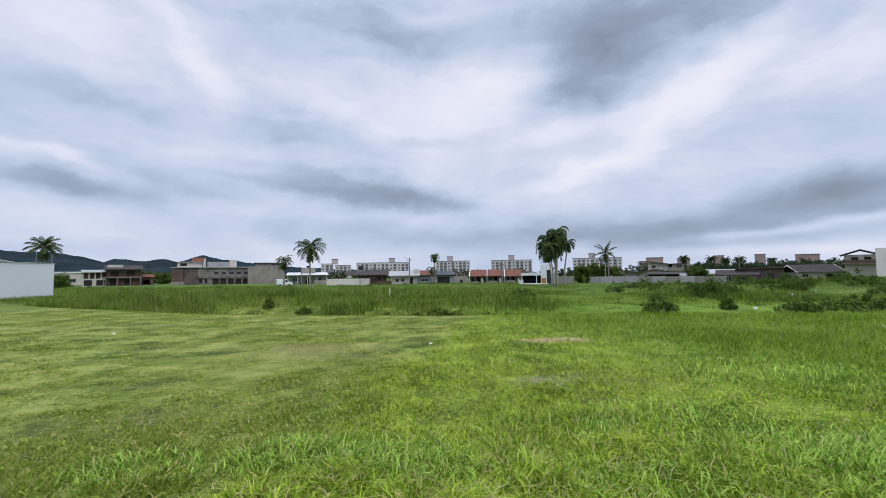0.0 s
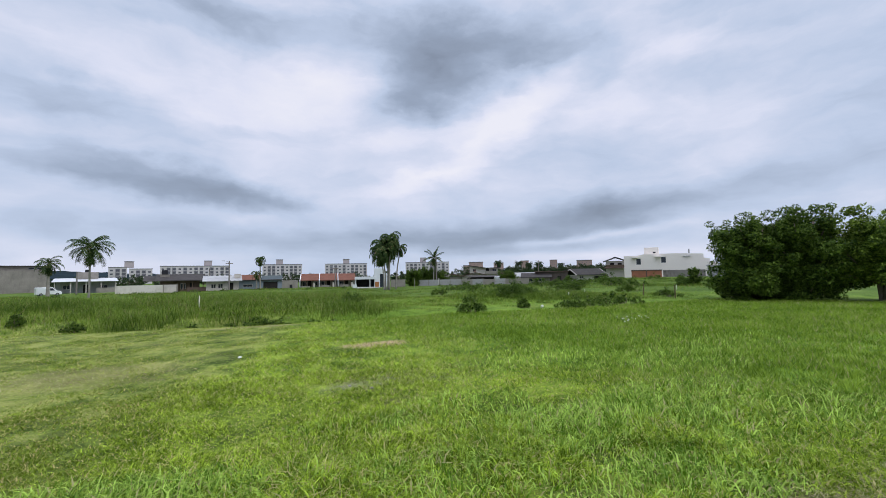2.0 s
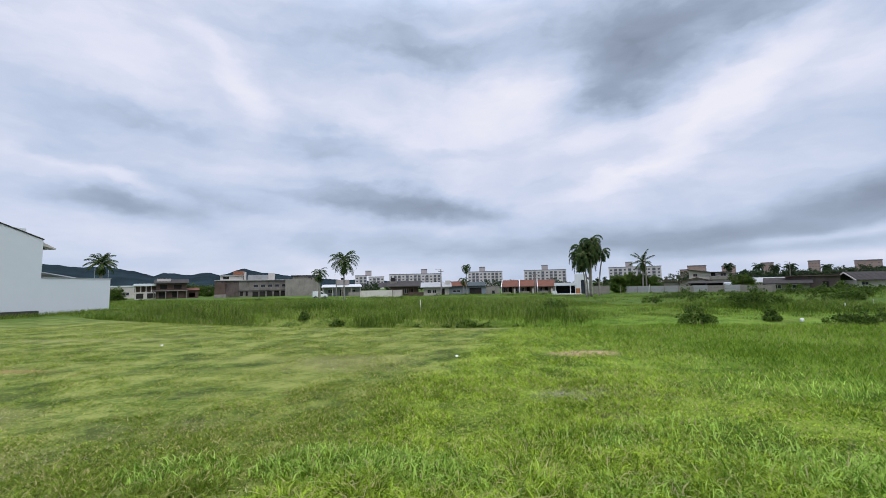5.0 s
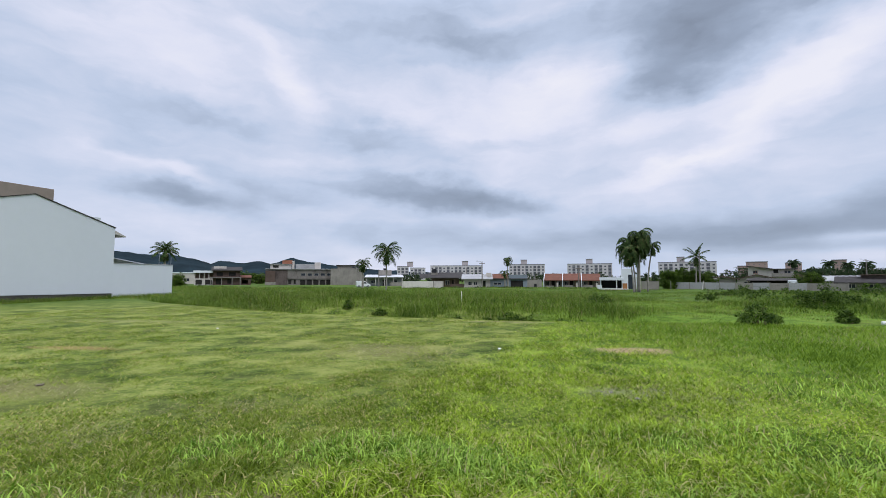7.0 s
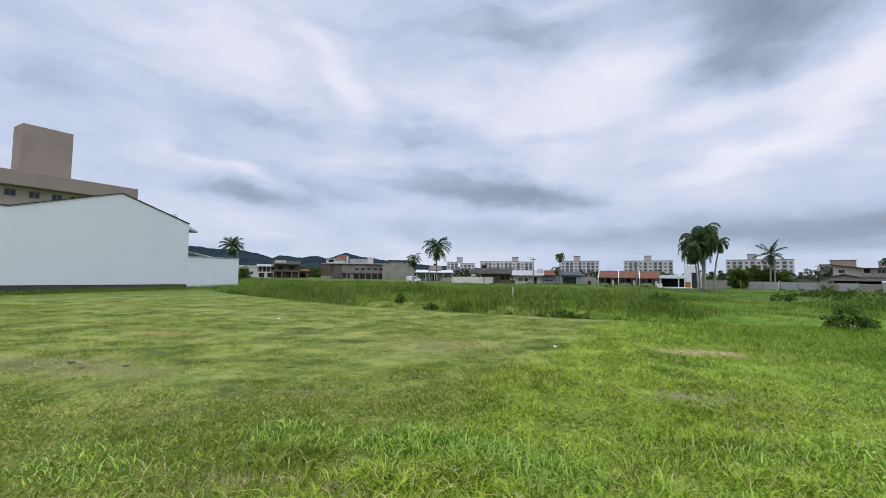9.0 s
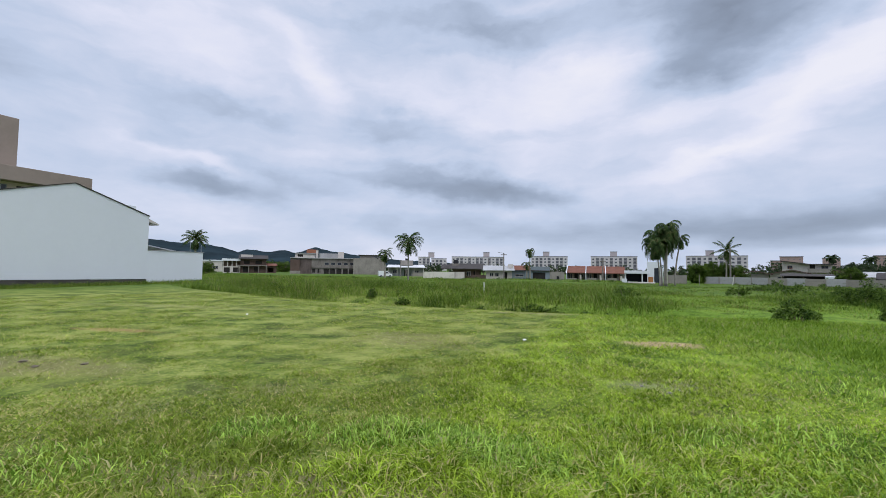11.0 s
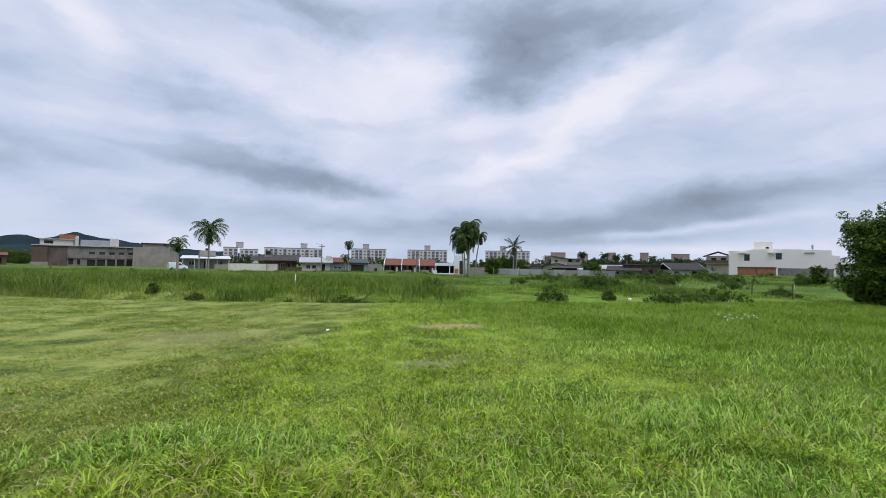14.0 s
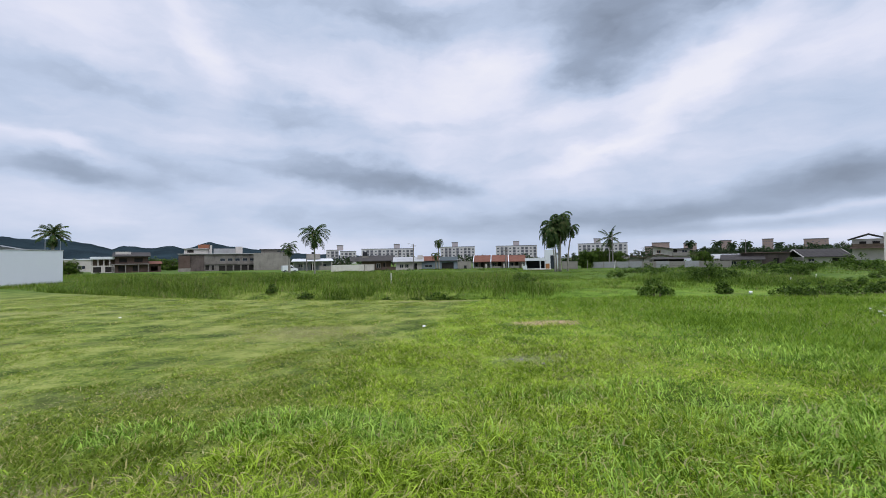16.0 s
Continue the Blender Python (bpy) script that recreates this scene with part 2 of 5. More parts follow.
TURF = ground_mat()
LAWN = leaf_mat("lawn_blades", (0.085, 0.145, 0.007), (0.500, 0.660, 0.072), (0.52, 0.46, 0.20), 0.16, scale=0.45, through_part=0.42)
MOWN = leaf_mat("mown_blades", (0.105, 0.158, 0.012), (0.310, 0.395, 0.062), (0.50, 0.43, 0.18), 0.16, scale=0.45, through_part=0.4)
TALL = leaf_mat("tall_blades", (0.036, 0.080, 0.009), (0.220, 0.310, 0.046), (0.28, 0.24, 0.11), 0.08, scale=0.17)
WILD = leaf_mat("uncut_blades", (0.074, 0.140, 0.011), (0.305, 0.440, 0.052), (0.40, 0.37, 0.17), 0.08, scale=0.4, through_part=0.42)
LUSH = leaf_mat("lush_blades", (0.08, 0.18, 0.008), (0.58, 0.78, 0.160), (0.46, 0.42, 0.2), 0.06, scale=1.6, through_part=0.5, shine=0.15)
STRAW = leaf_mat("straw", (0.20, 0.17, 0.08), (0.56, 0.50, 0.30), (0.16, 0.22, 0.03), 0.2, scale=1.5)
LIGHT_LEAF = leaf_mat("young_leaves", (0.030, 0.062, 0.008), (0.240, 0.330, 0.050), None, scale=0.8)
LEAF = leaf_mat("leaves", (0.016, 0.038, 0.006), (0.140, 0.215, 0.032), None, scale=0.7)
FIELD = leaf_mat("field_blades", (0.085, 0.150, 0.014), (0.275, 0.390, 0.056), (0.30, 0.27, 0.12), 0.07, scale=0.12)
SHRUB = leaf_mat("shrub_leaves", (0.014, 0.034, 0.005), (0.125, 0.200, 0.030), None, scale=1.2)
FROND = leaf_mat("fronds", (0.016, 0.036, 0.010), (0.080, 0.125, 0.036), (0.20, 0.17, 0.08), 0.06, scale=0.9)
FAR_LEAF = leaf_mat("far_leaves", (0.018, 0.034, 0.014), (0.050, 0.080, 0.030), None, scale=0.3)
BARK = mat("bark", (0.17, 0.14, 0.11), 0.9, var=0.35, scale=6, bump=0.5)
PALM_BARK = mat("palm_bark", (0.27, 0.25, 0.22), 0.9, var=0.3, scale=5, bump=0.4)
GLASS = mat("dark_glass", (0.03, 0.035, 0.045), 0.15, spec=0.35, var=0.3)
# near black, mostly standing in for the shade of rooms behind openings
DARK = mat("dark_interior", (0.035, 0.032, 0.03), 0.9, var=0.3)
WHITE = mat("white_paint", (0.63, 0.655, 0.68), 0.7, var=0.04, scale=0.6)
WARMWHITE = mat("warm_white_paint", (0.76, 0.70, 0.65), 0.75, var=0.05, scale=0.5)
OFFWHITE = mat("offwhite_paint", (0.50, 0.46, 0.425), 0.75, var=0.1, scale=1.0, stain=(0.36, 0.33, 0.30))
CREAM = mat("cream_render", (0.56, 0.45, 0.40), 0.8, var=0.06, scale=1.0)
BEIGE = mat("beige_render", (0.275, 0.225, 0.19), 0.85, var=0.08, scale=1.0, stain=(0.22, 0.18, 0.15))
CONCRETE = mat("raw_concrete", (0.21, 0.19, 0.175), 0.92, var=0.38, scale=1.2, stain=(0.055, 0.05, 0.046), bump=0.3)
CEMENT = mat("cement_render", (0.25, 0.23, 0.205), 0.92, var=0.25, scale=1.5, stain=(0.15, 0.135, 0.12), bump=0.2)
PLASTER = mat("old_plaster", (0.60, 0.57, 0.52), 0.9, var=0.12, scale=1.0, stain=(0.36, 0.33, 0.28))
APTGLASS = mat("dull_glass", (0.10, 0.10, 0.12), 0.3, var=0.2)
STAINED = mat("stained_concrete", (0.115, 0.092, 0.085), 0.95, var=0.45, scale=1.4, stain=(0.045, 0.035, 0.033))
GREYWALL = mat("grey_paint", (0.33, 0.335, 0.34), 0.85, var=0.12, scale=1.2, stain=(0.22, 0.22, 0.21))
DARKSTONE = mat("damp_stone", (0.075, 0.07, 0.06), 0.9, var=0.4, scale=4, bump=0.6)
BRICK = mat("red_brick", (0.30, 0.125, 0.075), 0.9, var=0.25, scale=3, stain=(0.2, 0.10, 0.08), bump=0.3)
BRICK_OLD = mat("old_brick", (0.110, 0.078, 0.066), 0.9, var=0.3, scale=3, stain=(0.1, 0.06, 0.05))
TILE = mat("clay_tiles", (0.150, 0.066, 0.046), 0.85, var=0.3, scale=4, stain=(0.14, 0.08, 0.06), bump=0.4)
GREYTILE = mat("grey_tiles", (0.055, 0.050, 0.048), 0.85, var=0.3, scale=4, stain=(0.07, 0.065, 0.06), bump=0.4)
SHEET = mat("fibre_cement_sheet", (0.33, 0.33, 0.33), 0.8, var=0.18, scale=2, stain=(0.22, 0.21, 0.2))
WHITESHEET = mat("pale_metal_sheet", (0.52, 0.52, 0.53), 0.5, var=0.08, scale=2)
BLUEGREY = mat("blue_grey_paint", (0.20, 0.235, 0.27), 0.75, var=0.12, scale=1.5)
TIMBER = mat("weathered_timber", (0.12, 0.088, 0.066), 0.85, var=0.3, scale=5, bump=0.3)
ORANGE = mat("orange_panel", (0.33, 0.15, 0.06), 0.6, var=0.15)
STEEL = mat("grey_steel", (0.30, 0.31, 0.32), 0.5, 0.6, var=0.15)
BLACK = mat("black_plastic", (0.03, 0.03, 0.035), 0.5, var=0.2)
RUBBER = mat("tyre_rubber", (0.03, 0.03, 0.03), 0.9, var=0.2)
CARPAINT = mat("white_car_paint", (0.78, 0.79, 0.80), 0.25, var=0.03, spec=0.5)
TERRA = mat("pink_render", (0.33, 0.235, 0.215), 0.85, var=0.1, scale=0.5)
# far blocks: distance haze is mixed into the white and pink tones
APTWHITE = mat("hazy_apartment_paint", (0.52, 0.49, 0.50), 0.8, var=0.06, scale=0.3)
APTPINK = mat("hazy_apartment_pink", (0.42, 0.37, 0.38), 0.8, var=0.06, scale=0.3)
APTGREY = mat("apartment_grey", (0.17, 0.165, 0.185), 0.8, var=0.08, scale=0.3)
# the slope's blue is distance haze put into its base colour
FOREST = mat("wooded_slope", (0.018, 0.030, 0.036), 1.0, spec=0.02, var=0.45, scale=0.03, fine_scale=12)
PAPER = mat("white_litter", (0.8, 0.8, 0.78), 0.6, var=0.05)
PETAL = mat("white_petals", (0.62, 0.62, 0.54), 0.7, var=0.1)
PALE_WOOD = mat("pale_post", (0.62, 0.60, 0.54), 0.8, var=0.15, scale=6)

# ---- tools for shapes ----
def mesh_of(name, bm, material, smooth=False):
    me = bpy.data.meshes.new(name)
    bm.normal_update()
    bm.to_mesh(me)
    bm.free()
    for m in (material if isinstance(material, (list, tuple)) else [material]):
        me.materials.append(m)
    if smooth:
        for p in me.polygons:
            p.use_smooth = True
    return me


def part(name, bm, material, parent, label="", at=None, smooth=False):
    """Links a bmesh (or a mesh) as one object under a thing or a part."""
    me = bm if isinstance(bm, bpy.types.Mesh) else mesh_of(name, bm, material, smooth)
    ob = new(name, me)
    ob.parent = parent
    if at is not None:
        ob.matrix_local = at
    return tagged(ob, label)


def thing(name, m, label, category, group="", kind=""):
    ob = new(name)
    ob.empty_display_size = 0.3
    ob.matrix_world = m
    return tagged(ob, label, category, group, kind)


def box(bm, x0, x1, y0, y1, z0, z1, bevel=0.0):
    vs = [bm.verts.new((x, y, z)) for x in (x0, x1) for y in (y0, y1) for z in (z0, z1)]
    fs = [bm.faces.new([vs[i] for i in q]) for q in ((0, 1, 3, 2), (4, 6, 7, 5), (0, 4, 5, 1), (2, 3, 7, 6), (0, 2, 6, 4), (1, 5, 7, 3))]
    if bevel:
        es = list({e for f in fs for e in f.edges})
        bmesh.ops.bevel(bm, geom=es, offset=bevel, segments=2, affect="EDGES", profile=0.5)
    return bm


def boxes(*rows, bevel=0.0):
    bm = bmesh.new()
    for r in rows:
        box(bm, *r, bevel=bevel)
    return bm


def tube(bm, pts, radii, n=8):
    """A tapered tube along points."""
    rings = []
    for i, (p, r) in enumerate(zip(pts, radii)):
        p = Vector(p)
        d = Vector(pts[min(i + 1, len(pts) - 1)]) - Vector(pts[max(i - 1, 0)])
        q = d.to_track_quat("Z", "Y")
        rings.append([bm.verts.new(p + q @ Vector((r * math.cos(k * math.tau / n), r * math.sin(k * math.tau / n), 0))) for k in range(n)])
    for a, b in zip(rings, rings[1:]):
        for k in range(n):
            bm.faces.new((a[k], a[(k + 1) % n], b[(k + 1) % n], b[k]))
    bm.faces.new(rings[-1])
    bm.faces.new(rings[0][::-1])
    return bm


def prism(bm, profile, a, b, along="x"):
    """A solid with the given outline, drawn out from a to b along x (outline in y, z) or y (outline in x, z)."""
    put = (lambda s, p: (s, p[0], p[1])) if along == "x" else (lambda s, p: (p[0], s, p[1]))
    A, B = [bm.verts.new(put(a, p)) for p in profile], [bm.verts.new(put(b, p)) for p in profile]
    n = len(profile)
    bm.faces.new(A)
    bm.faces.new(B[::-1])
    for i in range(n):
        bm.faces.new((A[i], B[i], B[(i + 1) % n], A[(i + 1) % n]))
    bmesh.ops.recalc_face_normals(bm, faces=bm.faces[:])
    return bm


def raw_mesh(name, verts, tris, material):
    """A mesh of many triangles from arrays."""
    me = bpy.data.meshes.new(name)
    verts, tris = np.asarray(verts, np.float32), np.asarray(tris, np.int32)
    me.vertices.add(len(verts))
    me.vertices.foreach_set("co", verts.ravel())
    me.loops.add(tris.size)
    me.loops.foreach_set("vertex_index", tris.ravel())
    me.polygons.add(len(tris))
    me.polygons.foreach_set("loop_start", np.arange(len(tris), dtype=np.int32) * 3)
    me.update(calc_edges=True)
    me.validate()
    me.materials.append(material)
    return me


def polar(b, d):
    return d * math.sin(radians(b)), d * math.cos(radians(b))


# ---- ground ----
EDGE_X = (-80, -40, -26, -19.7, -9.6, -3.9, 0.6, 1.8, 8, 12, 20, 30, 60, 120)
EDGE_Y = (60, 34, 26.2, 22.9, 17.7, 16.2, 15.4, 15.3, 14.4, 13.6, 13.6, 15, 22, 40)


def ripple(x, y, s=1.0):
    return (np.sin(x * 1.3 * s + 0.7 * y * s) + np.sin(y * 1.7 * s - 0.9 * x * s + 1.3) + np.sin(x * 2.9 * s + 2.1 * y * s + 0.4) * 0.6
            + np.sin(4.1 * y * s - 3.3 * x * s + 2.2) * 0.4) / 3.0


def lattice(x, y, seed):
    """Smooth random values between 0 and 1, one knot a metre."""
    i, j = np.floor(x), np.floor(y)
    u, v = x - i, y - j
    u, v = u * u * (3 - 2 * u), v * v * (3 - 2 * v)

    def knot(p, q):
        s = np.sin(p * 127.1 + q * 311.7 + seed * 74.7) * 43758.5453
        return s - np.floor(s)

    return (knot(i, j) * (1 - u) + knot(i + 1, j) * u) * (1 - v) + (knot(i, j + 1) * (1 - u) + knot(i + 1, j + 1) * u) * v


def patches(x, y, s, seed=0):
    """Uneven patches, about -1 to 1; s: knots a metre."""
    return (lattice(x * s, y * s, seed) + 0.5 * lattice(x * s * 2.1 + 7, y * s * 2.1, seed + 1) + 0.25 * lattice(x * s * 4.3, y * s * 4.3 + 3, seed + 2)) / 0.875 - 1


def land(x, y):
    """Height of the ground: a filled, level lot, and beyond its edge a lower meadow that rises to one side."""
    x, y = np.asarray(x, float), np.asarray(y, float)
    d = y - np.interp(x, EDGE_X, EDGE_Y)
    side = 1 - step(np.degrees(np.arctan2(x, np.maximum(y, 0.1))), 36, 50)
    z = -0.9 * step(d, 0, 60) * side * np.maximum(step(x, -29, -24), step(y, 42, 62))
    z = z - 0.42 * np.exp(-((d - 1.5) / 1.1) ** 2) * step(x, -26, -20) * (1 - step(x, 3, 9))
    z = z + 0.015 * ripple(x, y, 1.1) * step(20 - np.hypot(x, y), 0, 10) + 0.12 * ripple(x, y, 0.23) * step(d, 1, 12)
    return z


def G(x, y):
    return float(land(x, y))


def build_ground():
    a = np.concatenate([-np.geomspace(4000, 45, 16), np.linspace(-40, 40, 161), np.geomspace(45, 4000, 16)])
    b = np.concatenate([-np.geomspace(4000, 20, 8), np.linspace(-12, 48, 121), np.geomspace(52, 4000, 28)])
    X, Y = np.meshgrid(a, b)
    Z = land(X, Y)
    v = np.stack([X, Y, Z], -1).reshape(-1, 3)
    w = len(a)
    i = (np.arange(len(b) - 1)[:, None] * w + np.arange(w - 1)).ravel()
    t = np.concatenate([np.stack([i, i + 1, i + w + 1], 1), np.stack([i, i + w + 1, i + w], 1)])
    me = raw_mesh("ground", v, t, TURF)
    me.polygons.foreach_set("use_smooth", np.ones(len(t), bool))
    return tagged(new("ground", me), "level green lawn and lower rough meadow reaching the horizon", "ground", kind="structure")


build_ground()


def blades(name, x, y, h, w, lean, material, label, bend=True):
    """Grass as single blades: place, height, width and lean of each."""
    n = len(x)
    z = land(x, y) - 0.01
    t = np.random.uniform(0, math.tau, n)
    f = np.random.uniform(0, math.tau, n)
    base = np.stack([x, y, z], 1)
    side = np.stack([np.cos(t), np.sin(t), np.zeros(n)], 1) * (w / 2)[:, None]
    out = np.stack([np.cos(f), np.sin(f), np.zeros(n)], 1) * (h * lean)[:, None]
    up = np.stack([np.zeros(n), np.zeros(n), h], 1)
    i = np.arange(n)
    if bend:
        v = np.stack([base - side, base + side, base + up * 0.6 + out * 0.35 - side * 0.75, base + up * 0.6 + out * 0.35 + side * 0.75, base + up * (1 - 0.25 * lean[:, None]) + out], 1)
        k = i * 5
        tris = np.concatenate([np.stack([k, k + 1, k + 3], 1), np.stack([k, k + 3, k + 2], 1), np.stack([k + 2, k + 3, k + 4], 1)])
    else:
        v = np.stack([base - side, base + side, base + up + out], 1)
        k = i * 3
        tris = np.stack([k, k + 1, k + 2], 1)
    ob = new(name, raw_mesh(name, v.reshape(-1, 3), tris, material))
    return tagged(ob, label, "grass", kind="stuff")


def bare(x, y):
    """How bare the lawn is at a place, 0 to 1."""
    k = np.zeros(len(x))
    for sx, sy, rx, ry, _, s in SPOTS:
        r = ((x - sx) / rx) ** 2 + ((y - sy) / ry) ** 2 + 0.5 * ripple(x, y, 4.0)
        k = np.maximum(k, np.clip(1.2 - r, 0, 1) * min(1, s))
    return k


def scatter(n, r0, r1, b0=-66, b1=80, power=2.0):
    b = np.radians(np.random.uniform(b0, b1, n))
    r = (r0 ** power + np.random.rand(n) * (r1 ** power - r0 ** power)) ** (1 / power)
    return r * np.sin(b), r * np.cos(b)


def lushness(x, y):
    return step(x - (y - 5.5) * 0.26 + 0.5 * patches(x, y, 0.8, 4), -1.6, -0.5)


def build_lawn():
    for name, n, r0, r1, wide, bend, power in (("near", 250000, 1.5, 7.0, 0.0100, True, 1.3), ("far", 640000, 4.0, 26.0, 0.0115, False, 1.1)):
        x, y = scatter(n, r0, r1, power=power)
        keep = (np.random.rand(n) > 0.68 * bare(x, y)) & (np.random.rand(n) < np.maximum(0.45, 0.7 + 0.5 * patches(x, y, 2.2))) & (y < np.interp(x, EDGE_X, EDGE_Y) + 0.3) & (x > -28.4)
        x, y = x[keep], y[keep]
        lush = lushness(x, y)
        tuft = np.clip(0.5 + 0.9 * patches(x, y, 2.2) + 0.6 * patches(x, y, 0.6, 5), 0, 1.5)
        r = np.hypot(x, y)
        close = 1 - step(r, 3.0, 5.5)
        wild = step(x + 0.25 * y, 4.5, 9)
        h = (0.016 + 0.012 * lush + (0.03 + 0.018 * lush) * tuft + close * 0.07 * tuft + wild * 0.055) * np.random.uniform(0.5, 1.35, len(x))
        w = wide * np.random.uniform(0.6, 1.4, len(x)) * (1 + 0.04 * r)
        lean = np.random.uniform(0.3, 1.7, len(x)) * (1.2 - 0.45 * wild)
        pick = np.random.rand(len(x)) < 0.08 + 0.92 * lush
        deep = pick & (np.random.rand(len(x)) < step(x + 0.25 * y, 3.5, 8))
        blades("uncut_grass", x[deep], y[deep], h[deep], w[deep], lean[deep], WILD, "longer deep green uncut grass", bend)
        lawn = pick & ~deep
        blades("lawn_grass", x[lawn], y[lawn], h[lawn], w[lawn], lean[lawn], LAWN, "lush bright green lawn grass with uneven tufts", bend)
        pick = ~pick
        blades("mown_grass", x[pick], y[pick], h[pick], w[pick], lean[pick], MOWN, "short mown yellowish grass with dry clippings", bend)


build_lawn()


def build_behind():
    """The same lawn behind and beside the viewer."""
    n = 90000
    x, y = scatter(n, 0.3, 11, 78, 296, 1.5)
    x2, y2 = scatter(9000, 0.3, 1.6, -70, 80, 2.0)
    x, y = np.concatenate([x, x2]), np.concatenate([y, y2])
    n = len(x)
    blades("lawn_grass", x, y, np.random.uniform(0.03, 0.1, n), np.random.uniform(0.01, 0.02, n), np.random.uniform(0.3, 1.5, n), LAWN, "lush bright green lawn grass at the near edge", False)


build_behind()


def build_tufts():
    """Taller clumps of broad blades near the pavement's edge."""
    xs, ys, hs = [], [], []
    for cx, cy, r, n, h in ((-1.2, 3.6, 0.5, 900, 0.2), (-0.5, 3.4, 0.5, 900, 0.2), (0.4, 3.2, 0.6, 1000, 0.18), (-2.5, 3.5, 0.4, 500, 0.15), (1.6, 2.9, 0.7, 1100, 0.17),
                          (2.6, 3.3, 0.8, 1400, 0.19), (3.6, 3.1, 0.9, 1500, 0.2), (4.8, 3.4, 0.9, 1300, 0.2), (5.6, 2.3, 0.9, 1000, 0.2), (0.9, 4.2, 0.6, 600, 0.13), (2.2, 4.3, 0.7, 600, 0.14),
                          (6.5, 4.8, 1.2, 1200, 0.18), (4.6, 6.1, 1.2, 900, 0.15), (8.5, 5.5, 1.5, 900, 0.18), (2.7, 2.0, 0.7, 1300, 0.13), (3.5, 2.1, 0.7, 1300, 0.13), (-3.4, 2.6, 0.6, 700, 0.12)):
        a, q = np.random.uniform(0, math.tau, n), r * np.sqrt(np.random.rand(n))
        xs.append(cx + q * np.cos(a) * 1.4)
        ys.append(cy + q * np.sin(a) * 0.8)
        hs.append(0.95 * h * np.random.uniform(0.45, 1.25, n) * (1.1 - 0.5 * q / r))
    x, y, h = (np.concatenate(v) for v in (xs, ys, hs))
    n = len(x)
    blades("grass_tufts", x, y, h, np.random.uniform(0.008, 0.018, n), np.random.uniform(0.3, 1.5, n), LUSH, "long bright green grass tufts at the near edge")


build_tufts()


def build_straw():
    """Dry cut grass left lying along the near edge."""
    xs, ys = [], []
    for cx, cy, rx, ry, n in ((-1.6, 2.7, 1.5, 0.3, 5200), (4.1, 1.4, 1.2, 0.35, 9000), (-4.2, 3.6, 0.9, 0.4, 1800), (-7.3, 5.0, 1.7, 0.45, 2600), (2.0, 5.9, 0.9, 0.45, 2600), (-2.4, 8.4, 1.6, 0.8, 2400), (2.6, 9.2, 0.9, 0.35, 900), (-3.2, 4.6, 0.7, 0.3, 900)):
        xs.append(cx + np.random.normal(0, rx * 0.6, n))
        ys.append(cy + np.random.normal(0, ry * 0.7, n))
    x, y = np.concatenate(xs), np.concatenate(ys)
    keep = np.hypot(x, y) > 1.2
    x, y = x[keep], y[keep]
    n = len(x)
    blades("cut_straw", x, y, np.random.uniform(0.015, 0.06, n), np.random.uniform(0.004, 0.009, n), np.random.uniform(1.5, 4.5, n) * 0.6, STRAW, "pale dry cut grass lying on the lawn", False)


build_straw()


def build_meadow():
    """Rough grass beyond the lot: tall dark clumps, and lower, brighter growth between them."""
    for n, r0, r1, hh, ww, bend in ((370000, 11, 34, 0.62, 0.014, True), (330000, 30, 105, 0.42, 0.036, False)):
        x, y = scatter(n, r0, r1, -50, 84, 1.5)
        d = y - np.interp(x, EDGE_X, EDGE_Y)
        keep = (d > (0.25 + 5 * step(x, 2, 8)) * np.random.rand(n)) & (x > -27.5 - 2.0 * np.maximum(y - 36, 0))
        x, y, d = x[keep], y[keep], d[keep]
        right = step(x, 2, 9)
        edge = np.exp(-((d - 2.5) / 2.5) ** 2) * (1 - right)
        clump = np.clip(0.42 + 1.5 * patches(x * 0.6, y, 0.2, 9) + 0.9 * patches(x, y, 0.8, 3) + 0.35 * edge, 0.05, 1.5)
        h = hh * (1 - 0.4 * right) * (0.2 + 0.8 * clump) * np.random.uniform(0.45, 1.3, len(x)) * (0.6 - 0.4 * right + (0.4 + 0.4 * right) * step(d, 0, 3 + 5 * right))
        w, lean = ww * np.random.uniform(0.5, 1.4, len(x)), np.random.uniform(0.15, 1.25, len(x))
        dark = np.random.rand(len(x)) < np.clip(step(clump, 0.15, 0.75) * (1 - 0.35 * step(np.hypot(x, y), 40, 80)), 0.06, 0.94)
        blades("tall_grass", x[dark], y[dark], h[dark], w[dark], lean[dark], TALL, "tall rough dark green meadow grass in uneven clumps", bend)
        low = ~dark
        blades("meadow_grass", x[low], y[low], 0.7 * h[low], w[low], lean[low], FIELD, "lower bright green meadow grass between taller clumps", bend)


build_meadow()


def build_wall_strip():
    n = 16000
    s = np.random.uniform(-24, 0.6, n)
    o = np.random.uniform(0.05, 1.7, n)
    x = -28.74 + s * math.sin(radians(8)) + o * math.cos(radians(8))
    y = 33.0 + s * math.cos(radians(8)) - o * math.sin(radians(8))
    h = np.random.uniform(0.1, 0.42, n) * (1 - 0.35 * o)
    blades("wall_grass", x, y, h, np.random.uniform(0.015, 0.035, n), np.random.uniform(0.1, 0.7, n), TALL, "unmown grass strip along the white wall", False)


build_wall_strip()


